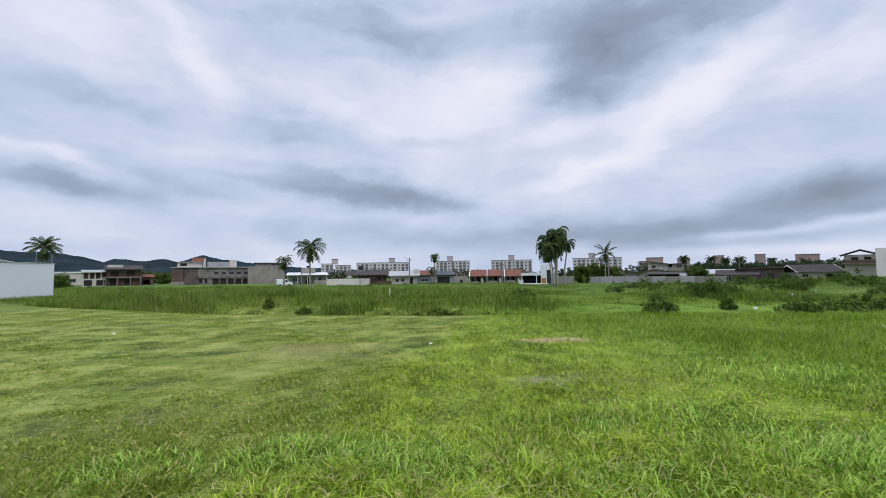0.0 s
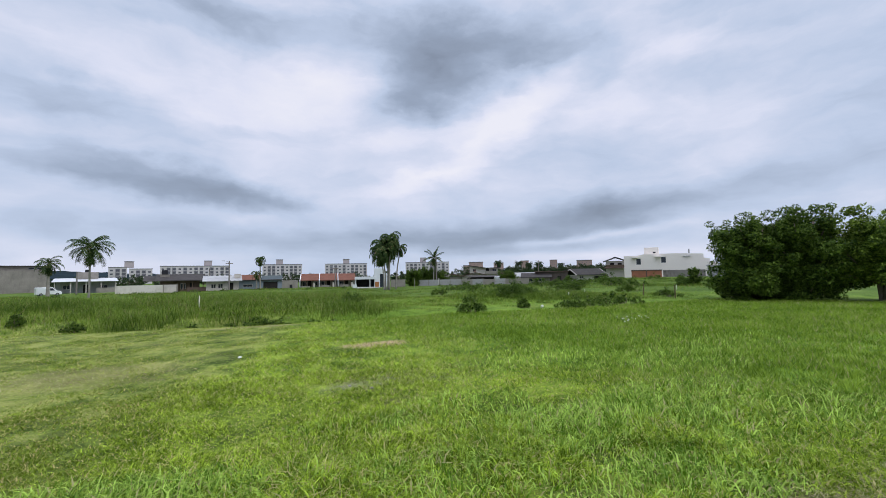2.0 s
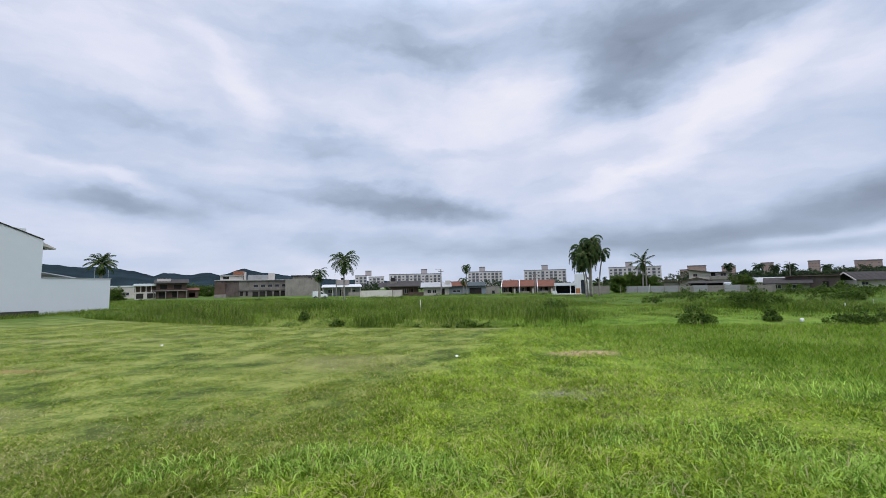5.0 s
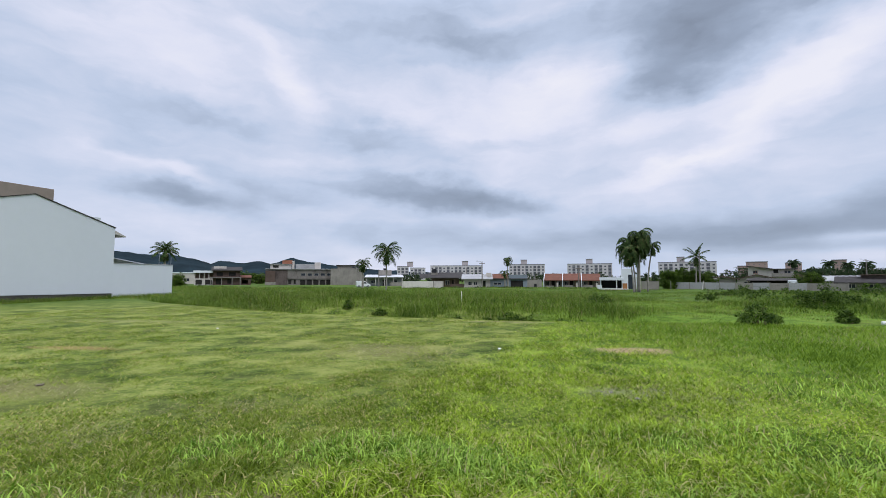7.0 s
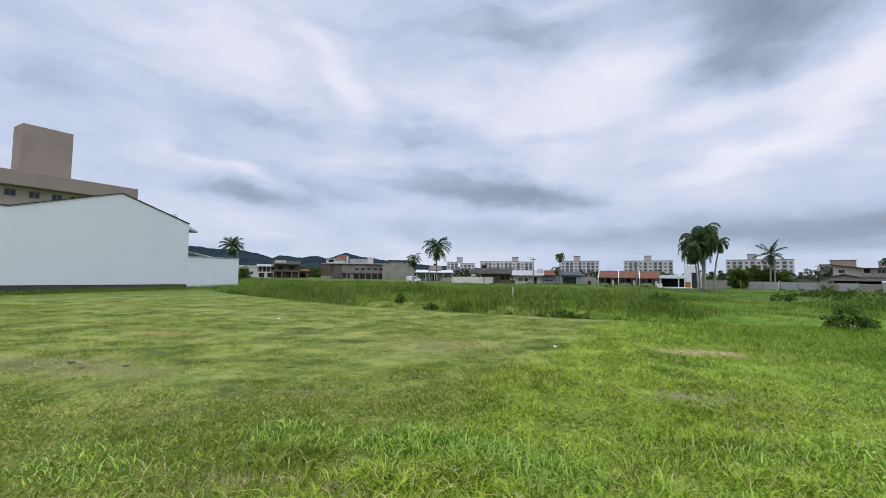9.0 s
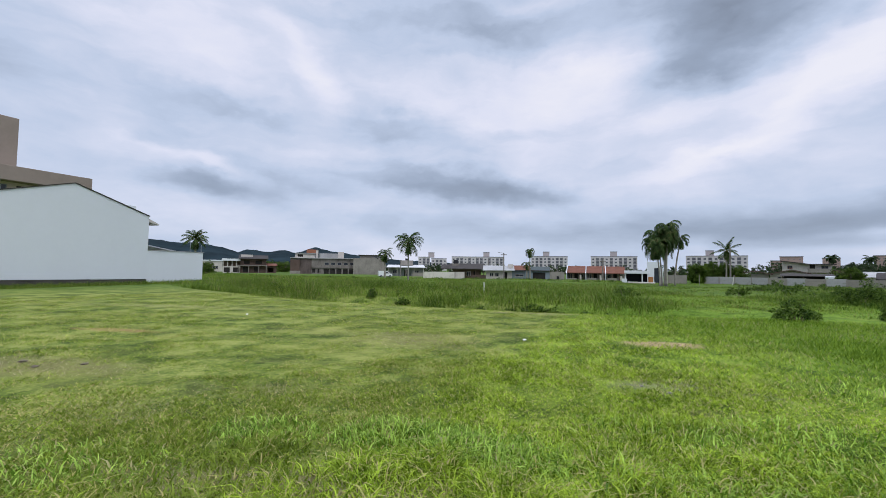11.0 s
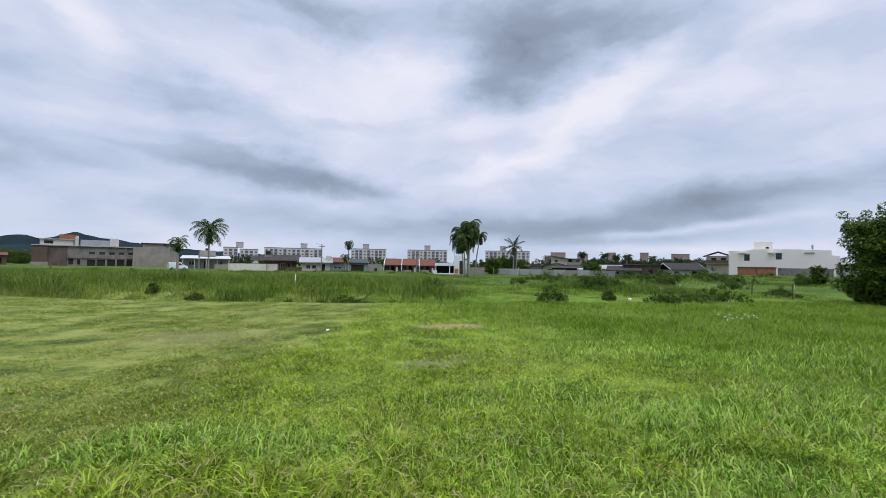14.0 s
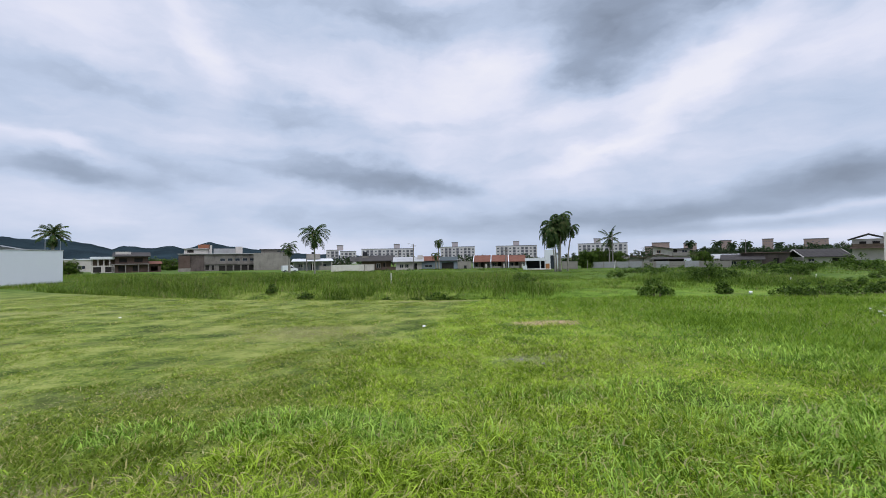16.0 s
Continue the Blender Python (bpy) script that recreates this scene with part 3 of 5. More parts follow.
# ---- trees, palms and shrubs ----
def leaf_cloud(centres, radii, per, size, flat=0.8):
    """Leaves as bent pairs of triangles on the outside of clumps."""
    vs, ts = [], []
    k = 0
    for c, r in zip(centres, radii):
        n = max(6, int(per * r * r))
        d = np.random.normal(size=(n, 3))
        d /= np.linalg.norm(d, axis=1)[:, None]
        p = np.asarray(c) + d * (r * np.random.uniform(0.55, 1.08, n) ** 0.6)[:, None] * (1, 1, flat)
        a = np.random.normal(size=(n, 3))
        a /= np.linalg.norm(a, axis=1)[:, None]
        nrm = d * 0.5 + (0, 0, 0.6) + np.random.normal(size=(n, 3)) * 0.5
        b = np.cross(nrm, a)
        b /= np.linalg.norm(b, axis=1)[:, None] + 1e-6
        a = np.cross(b, nrm)
        a /= np.linalg.norm(a, axis=1)[:, None] + 1e-6
        s = size * np.random.uniform(0.6, 1.4, n)[:, None]
        q = np.stack([p - a * s, p + b * s * 0.45, p + a * s - (0, 0, 1) * s * 0.35, p - b * s * 0.45], 1)
        vs.append(q.reshape(-1, 3))
        i = k + np.arange(n) * 4
        ts.append(np.concatenate([np.stack([i, i + 1, i + 2], 1), np.stack([i, i + 2, i + 3], 1)]))
        k += n * 4
    return np.concatenate(vs), np.concatenate(ts)


def tree(name, x, y, height, spread, label, per=300, leaf=0.09, low=0.15, boughs=22, sub=8, material=None, seed=1, category="tree", stems=3, z=None, clump=1.0):
    """Stems and limbs, and boughs that each carry a handful of leaf clumps reaching out unevenly."""
    rng = random.Random(seed)
    np.random.seed(seed)
    ob = thing(name, pose(x, y, G(x, y) if z is None else z), label, category)
    bm = bmesh.new()
    cs, rs = [], []
    unit = min(height, spread * 2)
    for i in range(boughs):
        a = i * 2.39996 + rng.uniform(-0.5, 0.5)
        zz = low + (0.88 - low) * (i + 0.5) / boughs
        prof = math.sqrt(max(0.06, 1 - ((zz - 0.42) / 0.60) ** 2))
        reach = spread * prof * rng.uniform(0.45, 0.95)
        tip = Vector((math.cos(a) * reach, math.sin(a) * reach, zz * height * rng.uniform(0.92, 1.06)))
        root = Vector((tip.x * 0.12, tip.y * 0.12, tip.z * rng.uniform(0.4, 0.7)))
        tube(bm, (root, (root + tip) / 2 + Vector((0, 0, -0.04 * height)), tip), (height * 0.013, height * 0.008, height * 0.003), 5)
        for k in range(sub):
            s = rng.uniform(0.35, 1.04)
            p = root.lerp(tip, s) + Vector((rng.gauss(0, 1), rng.gauss(0, 1), rng.gauss(0.2, 0.8))) * unit * 0.075
            cs.append(tuple(p))
            rs.append(unit * clump * rng.uniform(0.05, 0.115))
    for i in range(stems):
        a = math.tau * i / stems + rng.uniform(-0.4, 0.4)
        tip = Vector((math.cos(a) * spread * 0.35, math.sin(a) * spread * 0.35, height * 0.78))
        pts = [Vector((math.cos(a) * 0.05 * i, math.sin(a) * 0.05 * i, -0.15)), tip * 0.35 + Vector((rng.uniform(-.1, .1), rng.uniform(-.1, .1), height * 0.06)), tip]
        r = height * 0.026
        tube(bm, pts, (r * 1.3, r * 0.9, r * 0.3))
    part("trunk", bm, BARK, ob, "brown woody stems and limbs", smooth=True)
    v, t = leaf_cloud(cs, rs, per, leaf)
    v[:, 2] = np.maximum(v[:, 2], 0.02)
    part("crown", raw_mesh("crown", v, t, material or LEAF), None, ob, "dense dark green leaves")
    return ob


def palm(x, y, height, frond, label, fronds=20, droop=1.0, lean=(0, 0), seed=1, radius=0.16, skirt=6, z=None, leaflet=0.05, name="palm_tree", leaf=None):
    """A feather palm: ringed trunk, crownshaft and arching fronds with hanging leaflets."""
    rng = random.Random(seed)
    np.random.seed(seed)
    ob = thing(name, pose(x, y, G(x, y) - 0.1 if z is None else z), label, "palm tree")
    bm = bmesh.new()
    top = Vector((lean[0], lean[1], height))
    pts, rad = [], []
    for i in range(15):
        s = i / 14
        pts.append(Vector((lean[0] * s * s, lean[1] * s * s, height * s)))
        rad.append(radius * (1.35 - 0.55 * s + (0.25 * math.exp(-s * 14))) * (1 + 0.05 * (i % 2)))
    tube(bm, pts, rad, 9)
    part("trunk", bm, PALM_BARK, ob, "grey ringed trunk", smooth=True)
    bm = bmesh.new()
    tube(bm, (top - Vector((0, 0, 0.05)), top + Vector((0, 0, frond * 0.14)), top + Vector((0, 0, frond * 0.3))), (radius * 1.15, radius * 0.95, radius * 0.25), 8)
    part("crownshaft", bm, FROND, ob, "green leaf bases", smooth=True)
    vs, ts, k = [], [], 0
    for i in range(fronds + skirt):
        old = i >= fronds
        a = i * 2.39996 + rng.uniform(-0.2, 0.2)
        rise = radians(rng.uniform(-75, -35)) if old else radians(82 - 105 * ((i + 0.5) / fronds) + rng.uniform(-8, 8))
        ln = frond * rng.uniform(0.8, 1.05) * (0.75 if old else 1)
        n = 16
        p, d = np.array(top) + (0, 0, frond * 0.16), rise
        out = np.array((math.cos(a), math.sin(a), 0))
        side = np.array((-math.sin(a), math.cos(a), 0))
        line = []
        for j in range(n + 1):
            line.append((p.copy(), d))
            p = p + (out * math.cos(d) + np.array((0, 0, math.sin(d)))) * ln / n
            d -= droop * (0.06 + 0.10 * j / n)
            d = max(d, radians(-86))
        for j, (q, d) in enumerate(line):
            s = j / n
            if s < 0.1:
                w = 0
            else:
                w = frond * 0.24 * math.sin(math.pi * min(1, (s - 0.05) * 0.98)) ** 0.5 + 0.03
            fwd = out * math.cos(d) + np.array((0, 0, math.sin(d)))
            nrm = np.cross(side, fwd)
            for sg in (-1, 1):
                if w:
                    for e in range(2):
                        r = q + fwd * ln / n * e * 0.5
                        hang = rng.uniform(0.35, 0.8)
                        tip = r + side * sg * w * (1 - hang * 0.45) + fwd * w * 0.4 - np.array((0, 0, 1)) * w * hang
                        m = (r + tip) / 2 + np.array((0, 0, 1)) * w * 0.12
                        lw = leaflet * frond * 0.55
                        vs += [r - fwd * lw * 0.5, r + fwd * lw * 0.5, m + fwd * lw * 0.5, m - fwd * lw * 0.5, tip]
                        ts += [(k, k + 1, k + 2), (k, k + 2, k + 3), (k + 3, k + 2, k + 4)]
                        k += 5
            if j < n:
                q2 = line[j + 1][0]
                rr = 0.018 * frond * (1 - 0.7 * s)
                vs += [q - side * rr, q + side * rr, q2 + side * rr, q2 - side * rr, q - nrm * rr]
                ts += [(k, k + 1, k + 2), (k, k + 2, k + 3), (k, k + 4, k + 3), (k + 1, k + 2, k + 4)]
                k += 5
    part("crown", raw_mesh("crown", vs, ts, leaf or FROND), None, ob, "arching green feather fronds")
    return ob

# ---- buildings ----
def facade(bm, w, h, holes, y=0.0, z0=-0.5, deep=0.18):
    """A wall face across x at y with rectangular holes (x0, x1, z0, z1) and their reveals."""
    xs = sorted({-w / 2, w / 2, *[v for o in holes for v in o[:2]]})
    zs = sorted({z0, h, *[v for o in holes for v in o[2:4]]})
    for a, b in zip(xs, xs[1:]):
        for c, d in zip(zs, zs[1:]):
            if any(o[0] <= (a + b) / 2 <= o[1] and o[2] <= (c + d) / 2 <= o[3] for o in holes):
                continue
            bm.faces.new([bm.verts.new(p) for p in ((a, y, c), (b, y, c), (b, y, d), (a, y, d))])
    for a, b, c, d in [o[:4] for o in holes]:
        ring = ((a, c), (b, c), (b, d), (a, d))
        for (p, q), (r, s) in zip(ring, ring[1:] + ring[:1]):
            bm.faces.new([bm.verts.new(v) for v in ((p, y, q), (p, y + deep, q), (r, y + deep, s), (r, y, s))])
    return bm


def walls(w, deep, h, holes, z0=-0.5, gable=None):
    """A body with a pierced front (at y = 0), plain sides and back; gable: ridge height, running front to back."""
    bm = bmesh.new()
    facade(bm, w, h, holes, 0.0, z0)
    top = [(-w / 2, h), (0, gable), (w / 2, h)] if gable else [(-w / 2, h), (w / 2, h)]
    back = [bm.verts.new((x, deep, z)) for x, z in [(w / 2, z0), (-w / 2, z0), *top]]
    bm.faces.new(back)
    for x in (-w / 2, w / 2):
        bm.faces.new([bm.verts.new(v) for v in ((x, 0, z0), (x, deep, z0), (x, deep, h), (x, 0, h))])
    if gable:
        bm.faces.new([bm.verts.new((x, 0, z)) for x, z in top])
    else:
        bm.faces.new([bm.verts.new(v) for v in ((-w / 2, 0, h), (w / 2, 0, h), (w / 2, deep, h), (-w / 2, deep, h))])
    return bm


def window(parent, a, b, c, d, frame_mat=None, pane_mat=None, name="window", bar=True, y=0.0):
    """A framed window in a hole of the front, with a pane set back."""
    f = min(0.07, (b - a) * 0.08)
    rows = [(a, b, y + 0.06, y + 0.13, c, c + f), (a, b, y + 0.06, y + 0.13, d - f, d), (a, a + f, y + 0.06, y + 0.13, c + f, d - f), (b - f, b, y + 0.06, y + 0.13, c + f, d - f)]
    if bar:
        rows.append(((a + b) / 2 - f / 2, (a + b) / 2 + f / 2, y + 0.065, y + 0.125, c + f, d - f))
    ob = part(name, boxes(*rows), frame_mat or OFFWHITE, parent, "dark window in a pale frame")
    part("pane", boxes((a + f / 2, b - f / 2, y + 0.09, y + 0.10, c + f / 2, d - f / 2)), pane_mat or GLASS, ob)
    return ob


def opening(parent, a, b, c, d, name="doorway", y=0.0):
    """An unglazed opening: a near-black sheet backs the recess, shade put into its colour."""
    return part(name, boxes((a - 0.02, b + 0.02, y + 0.18, y + 0.24, c - 0.02, d + 0.02)), DARK, parent, "doorway backed by a near-black sheet standing for shade" if name == "doorway" else "unglazed opening backed by a near-black sheet standing for shade")


def slab(parent, x0, x1, y0, y1, z0, z1, material, name="roof", label=""):
    return part(name, boxes((x0, x1, y0, y1, z0, z1), bevel=0.03), material, parent, label)


def pitched(parent, x0, x1, y0, y1, eave, ridge, material, along="x", thick=0.14, label="", ribs=0.0):
    """A two-sided roof; along: the way of the ridge."""
    bm = bmesh.new()
    a, b = (y0, y1) if along == "x" else (x0, x1)
    m = (a + b) / 2
    prism(bm, [(a, eave), (m, ridge), (b, eave), (b, eave + thick), (m, ridge + thick * 1.3), (a, eave + thick)], *((x0, x1) if along == "x" else (y0, y1)), along=along)
    if ribs:
        lo, hi = (x0, x1) if along == "x" else (y0, y1)
        n = int((hi - lo) / ribs)
        for i in range(n):
            s = lo + (i + 0.5) * (hi - lo) / n
            for p, q in ((a, m), (m, b)):
                e, f = (eave, ridge) if p == a else (ridge, eave)
                prism(bm, [(p, e + thick), (q, f + thick * 1.2), (q, f + thick * 1.2 + 0.05), (p, e + thick + 0.05)], s - ribs * 0.18, s + ribs * 0.18, along=along)
    return part("roof", bm, material, parent, label)


def mono(parent, x0, x1, y0, y1, front, back, material, thick=0.1, label="", name="roof"):
    bm = prism(bmesh.new(), [(y0, front), (y1, back), (y1, back + thick), (y0, front + thick)], x0, x1)
    return part(name, bm, material, parent, label)


def stand(name, b, d, label, category="house", turn=0.0, z=None, group=""):
    x, y = polar(b, d)
    return thing(name, pose(x, y, G(x, y) if z is None else z, 0, 0, -b + turn), label, category, group)


def place_white_house():
    """The long white side wall with its gable, low yard wall and dark plinth."""
    m = pose(-28.74, 33.0, 0, 0, 0, 82)     # x runs along the wall away from its low end, towards the viewer's side
    ob = thing("gabled_house", m, "tall white rendered house with a blind gable wall", "house")
    # local: x from 0 (end of the yard wall) to -30, the wall's face at y = 0, the house behind it (+y)
    h = bmesh.new()
    prism(h, [(-5.05, 0.35), (-5.05, 5.32), (-10.2, 6.97), (-15.3, 5.43), (-16.2, 5.15), (-24, 5.15), (-24, 0.62)], 0.0, 0.25, along="y")
    part("wall", h, WHITE, ob, "smooth white gable wall")
    part("body", prism(bmesh.new(), [(-5.1, -0.4), (-5.1, 4.8), (-10.2, 6.4), (-15.3, 4.9), (-23.9, 4.7), (-23.9, -0.4)], 0.253, 12.0, along="y"), WHITE, ob, "white rendered house body")
    part("plinth", boxes((-24, -3.6, 0.03, 0.4, -0.6, 0.36), (-24, -9, 0.02, 0.4, 0.36, 0.62)), DARKSTONE, ob, "dark damp stone plinth")
    part("yard_wall", boxes((-5.05, 0, 0.0, 0.2, -0.4, 2.62)), WHITE, ob, "low white yard wall")
    part("coping", boxes((-5.04, 0.04, -0.04, 0.24, 2.62, 2.67), bevel=0.01), SHEET, ob, "thin grey coping")
    part("yard_return", boxes((-0.2, 0, 0.2, 10, -0.4, 2.6)), WHITE, ob)
    cap = bmesh.new()
    for (a, c), (b, d) in (((-5.01, 5.32), (-10.2, 6.97)), ((-10.2, 6.97), (-16.2, 5.15)), ((-16.2, 5.15), (-24, 5.15))):
        prism(cap, [(a, c + 0.005), (b, d + 0.005), (b, d + 0.07), (a, c + 0.07)], -0.05, 0.3, along="y")
    part("flashing", cap, GREYTILE, ob, "grey metal flashing along the gable")
    part("vent_stack", boxes((-6.75, -6.1, 0.03, 0.8, 5.2, 6.02), bevel=0.02), WHITE, ob, "short white roof stack")
    part("eave", prism(bmesh.new(), [(-5.05, 4.90), (-4.2, 4.70), (-4.2, 4.78), (-5.05, 5.16)], 0.02, 11.8, along="y"), OFFWHITE, ob, "projecting eave")
    part("roof", prism(bmesh.new(), [(-4.7, 4.72), (-10.2, 6.43), (-15.3, 4.93), (-15.3, 5.01), (-10.2, 6.51), (-4.7, 4.80)], 0.35, 12.2, along="y"), GREYTILE, ob, "grey sheet roof")
    part("lean_to_roof", prism(bmesh.new(), [(-5.0, 3.15), (-1.2, 2.55), (-1.2, 2.62), (-5.0, 3.22)], 1.0, 6.0, along="y"), WHITESHEET, ob, "pale sheet roof behind the yard wall")
    pole = bmesh.new()
    tube(pole, ((-0.9, 0.5, 2.5), (-0.9, 0.5, 3.5)), (0.02, 0.02), 6)
    part("pipe", pole, STEEL, ob, "thin upright pipe")
    pole = bmesh.new()
    tube(pole, ((-0.1, 0.12, 2.6), (-0.1, 0.12, 3.35)), (0.02, 0.02), 6)
    part("pipe", pole, STEEL, ob, "thin upright pipe")


place_white_house()


def place_beige_block():
    """Four-storey beige block with a deep flat roof slab and a lift tower."""
    m = pose(-52.4, 41.8, 0, 0, 0, 75)
    ob = thing("apartment_building", m, "beige four-storey apartment building with a flat roof slab", "building")
    holes = []
    for k in range(4):
        z = 0.65 + 2.9 * k
        for i in range(9):
            x = 11.06 - 1.95 * i
            holes.append((x - 0.48, x + 0.48, z, z + 0.8))
    holes.append((12.3, 16.2, 9.25, 10.1))
    w = 34
    body = walls(w, 14, 10.4, holes, -0.6)
    wall = part("wall", body, CREAM, ob, "cream rendered wall", at=pose(-w / 2 - 1.6, 1.6, 0))
    for a, b, c, d in holes[:-1]:
        window(wall, a, b, c, d, STEEL)
    opening(wall, *holes[-1], name="balcony_opening")
    part("roof_slab", boxes((-w - 3, 0, 0, 17, 10.4, 12.0), bevel=0.03), BEIGE, ob, "brown-beige roof slab with deep overhang")
    part("lift_tower", boxes((-10.2, -5.6, 4.0, 7.0, 12.0, 18.25), bevel=0.04), BEIGE, ob, "tall windowless beige lift tower")


place_beige_block()


def place_left_far():
    # two-storey house in raw brick and concrete, with a white upper floor
    ob = stand("unfinished_house", -35.4, 155, "two-storey unfinished house in raw brick and concrete")
    w = 8.0
    holes = [(-3.2, -1.4, 0.3, 2.0), (0.2, 1.4, 0.4, 2.0), (-3.0, -1.2, 3.0, 4.2), (0.6, 2.6, 3.0, 4.2)]
    part("wall", walls(w, 8, 4.9, holes), BRICK_OLD, ob, "weathered brick wall")
    for o in holes:
        opening(ob, *o, name="window_opening")
    part("floor_slab", boxes((-w / 2 - 0.9, w / 2 + 0.3, -1.2, 0.1, 2.35, 2.6)), CONCRETE, ob, "raw concrete balcony slab")
    for x in (-4.6, -1.5, 1.6, 4.0):
        part("column", boxes((x - 0.12, x + 0.12, -1.15, -0.9, -0.5, 2.35)), CONCRETE, ob)
    pitched(ob, -w / 2 - 0.6, w / 2 + 0.6, -1.2, 8.5, 4.7, 5.9, GREYTILE, "x", label="dark tiled roof")
    part("upper_room", boxes((-3.9, -0.2, 1.0, 5, 4.9, 6.2)), OFFWHITE, ob, "white upper storey")
    part("side_room", walls(3.4, 5, 2.4, [(-1.0, 0.8, 0.3, 1.7)]), BRICK_OLD, ob, "low brick annex", at=pose(5.6, 0.5, 0))
    mono(ob, 4.0, 7.6, 0, 5.6, 2.4, 3.2, TILE, label="small clay tile roof")
    ob = stand("white_terrace", -37.8, 156, "white flat-roofed house with an open columned front")
    w = 5.6
    part("wall", walls(w, 8, 2.2, [(-2.4, -0.6, 0.2, 1.8), (0.3, 2.2, 0.2, 1.8)]), OFFWHITE, ob, "white lower wall")
    opening(ob, -2.4, -0.6, 0.2, 1.8)
    opening(ob, 0.3, 2.2, 0.2, 1.8)
    # dark timber colour takes the place of shade behind the columns
    part("back_wall", boxes((-w / 2, w / 2, 2.2, 8, 2.2, 4.0)), TIMBER, ob, "upper wall with its shade put into a dark colour")
    for i in range(5):
        x = -w / 2 + 0.15 + i * (w - 0.3) / 4
        part("column", boxes((x - 0.13, x + 0.13, 0.05, 0.3, 2.2, 4.0)), OFFWHITE, ob)
    slab(ob, -w / 2 - 0.3, w / 2 + 0.3, -0.5, 8.2, 4.0, 4.75, WHITE, label="white roof slab")
    ob = stand("pale_house", -40.2, 190, "pale distant house with a flat parapet")
    part("wall", walls(9, 7, 4.2, [(-3, -1, 1, 2.2), (1, 3, 1, 2.2)]), OFFWHITE, ob)
    window(ob, -3, -1, 1, 2.2)
    window(ob, 1, 3, 1, 2.2)
    slab(ob, -4.7, 4.7, -0.3, 7.3, 4.2, 4.6, WHITE)

    # long unfinished two-storey block in raw concrete
    d = 146
    ob = stand("concrete_building", -27.0, d, "long unfinished two-storey raw concrete building", "building")
    w = 20.6
    holes = [(0.55 + 2.1 * i, 1.95 + 2.1 * i, 2.95, 3.85) for i in range(5)]
    low = [(0.3 + 2.1 * i, 1.95 + 2.1 * i, -0.4, 1.6) for i in range(5)] + [(-3.4, -2.4, 0.3, 1.7), (-1.7, -0.7, 0.3, 1.7)]
    part("wall", walls(w, 10, 5.1, holes + low, -0.6), CONCRETE, ob, "stained raw concrete wall")
    for o in holes:
        window(ob, *o, STEEL, bar=False)
    for o in low:
        opening(ob, *o, name="window_opening")
    for i in range(6):
        x = 0.1 + 2.1 * i if i else -0.9
        part("column", boxes((x - 0.17, x + 0.17, -0.25, 0.02, -0.6, 5.1)), CONCRETE, ob)
    part("ledge", boxes((-3.6, 10.3, -0.3, 0.02, 2.0, 2.2)), CONCRETE, ob)
    slab(ob, -10.5, 10.6, -0.5, 10.4, 5.1, 5.35, SHEET, label="flat concrete roof edge")
    part("stained_wall", boxes((-7.4, -3.75, -0.07, 0.02, -0.6, 4.95)), STAINED, ob, "dark stained unfinished wall")
    for x in (-7.3, -5.6, -3.8):
        part("column", boxes((x - 0.14, x + 0.14, -0.22, -0.06, -0.6, 5.1)), STAINED, ob)
    part("brick_bay", boxes((-10.32, -7.4, -0.8, 0.02, 0.9, 4.6)), BRICK_OLD, ob, "dark red brick bay")
    part("base_wall", boxes((-10.4, -7.2, -1.0, -0.8, -0.6, 0.95)), CEMENT, ob, "pale low wall")
    room = part("roof_room", walls(6.4, 5, 1.4, [(-2.4, -0.7, 0.3, 1.1)], 0), OFFWHITE, ob, "pale rooftop room", at=pose(-5.8, 1.0, 5.35))
    opening(room, -2.4, -0.7, 0.3, 1.1, name="window_opening")
    part("brick_room", boxes((-5.4, -2.2, 2.0, 6, 6.75, 8.2)), BRICK, ob, "orange brick rooftop block")
    slab(ob, -9.2, -2.4, 0.6, 6.4, 6.75, 6.95, SHEET)
    part("water_box", boxes((-2.4, -1.6, 2, 4, 5.35, 8.0)), OFFWHITE, ob, "white rooftop water tower")
    part("water_box", boxes((5.0, 7.0, 3, 5, 5.35, 7.6)), OFFWHITE, ob, "white rooftop water tower")
    part("rooftop_wall", boxes((-1.2, 5.0, 3.2, 3.4, 5.35, 7.0)), SHEET, ob)
    # blank rendered block beside it
    ob = stand("blank_block", -21.0, 138, "windowless grey rendered block with a strip of roof lights", "building")
    w = 9.9
    part("wall", walls(w, 9, 5.4, [(3.6, 4.3, -0.4, 1.4)], -0.6), CEMENT, ob, "stained cement wall")
    opening(ob, 3.6, 4.3, -0.4, 1.4)
    up = part("upper_room", walls(7.6, 6, 1.0, [(0.8, 1.9, 0.3, 0.75), (2.3, 3.4, 0.3, 0.75)], 0), CEMENT, ob, "low upper storey", at=pose(0.9, 1.5, 5.4))
    window(up, 0.8, 1.9, 0.3, 0.75, STEEL, bar=False)
    window(up, 2.3, 3.4, 0.3, 0.75, STEEL, bar=False)
    slab(ob, -3.4, 5.0, 1.0, 8, 6.4, 6.6, GREYTILE)


place_left_far()


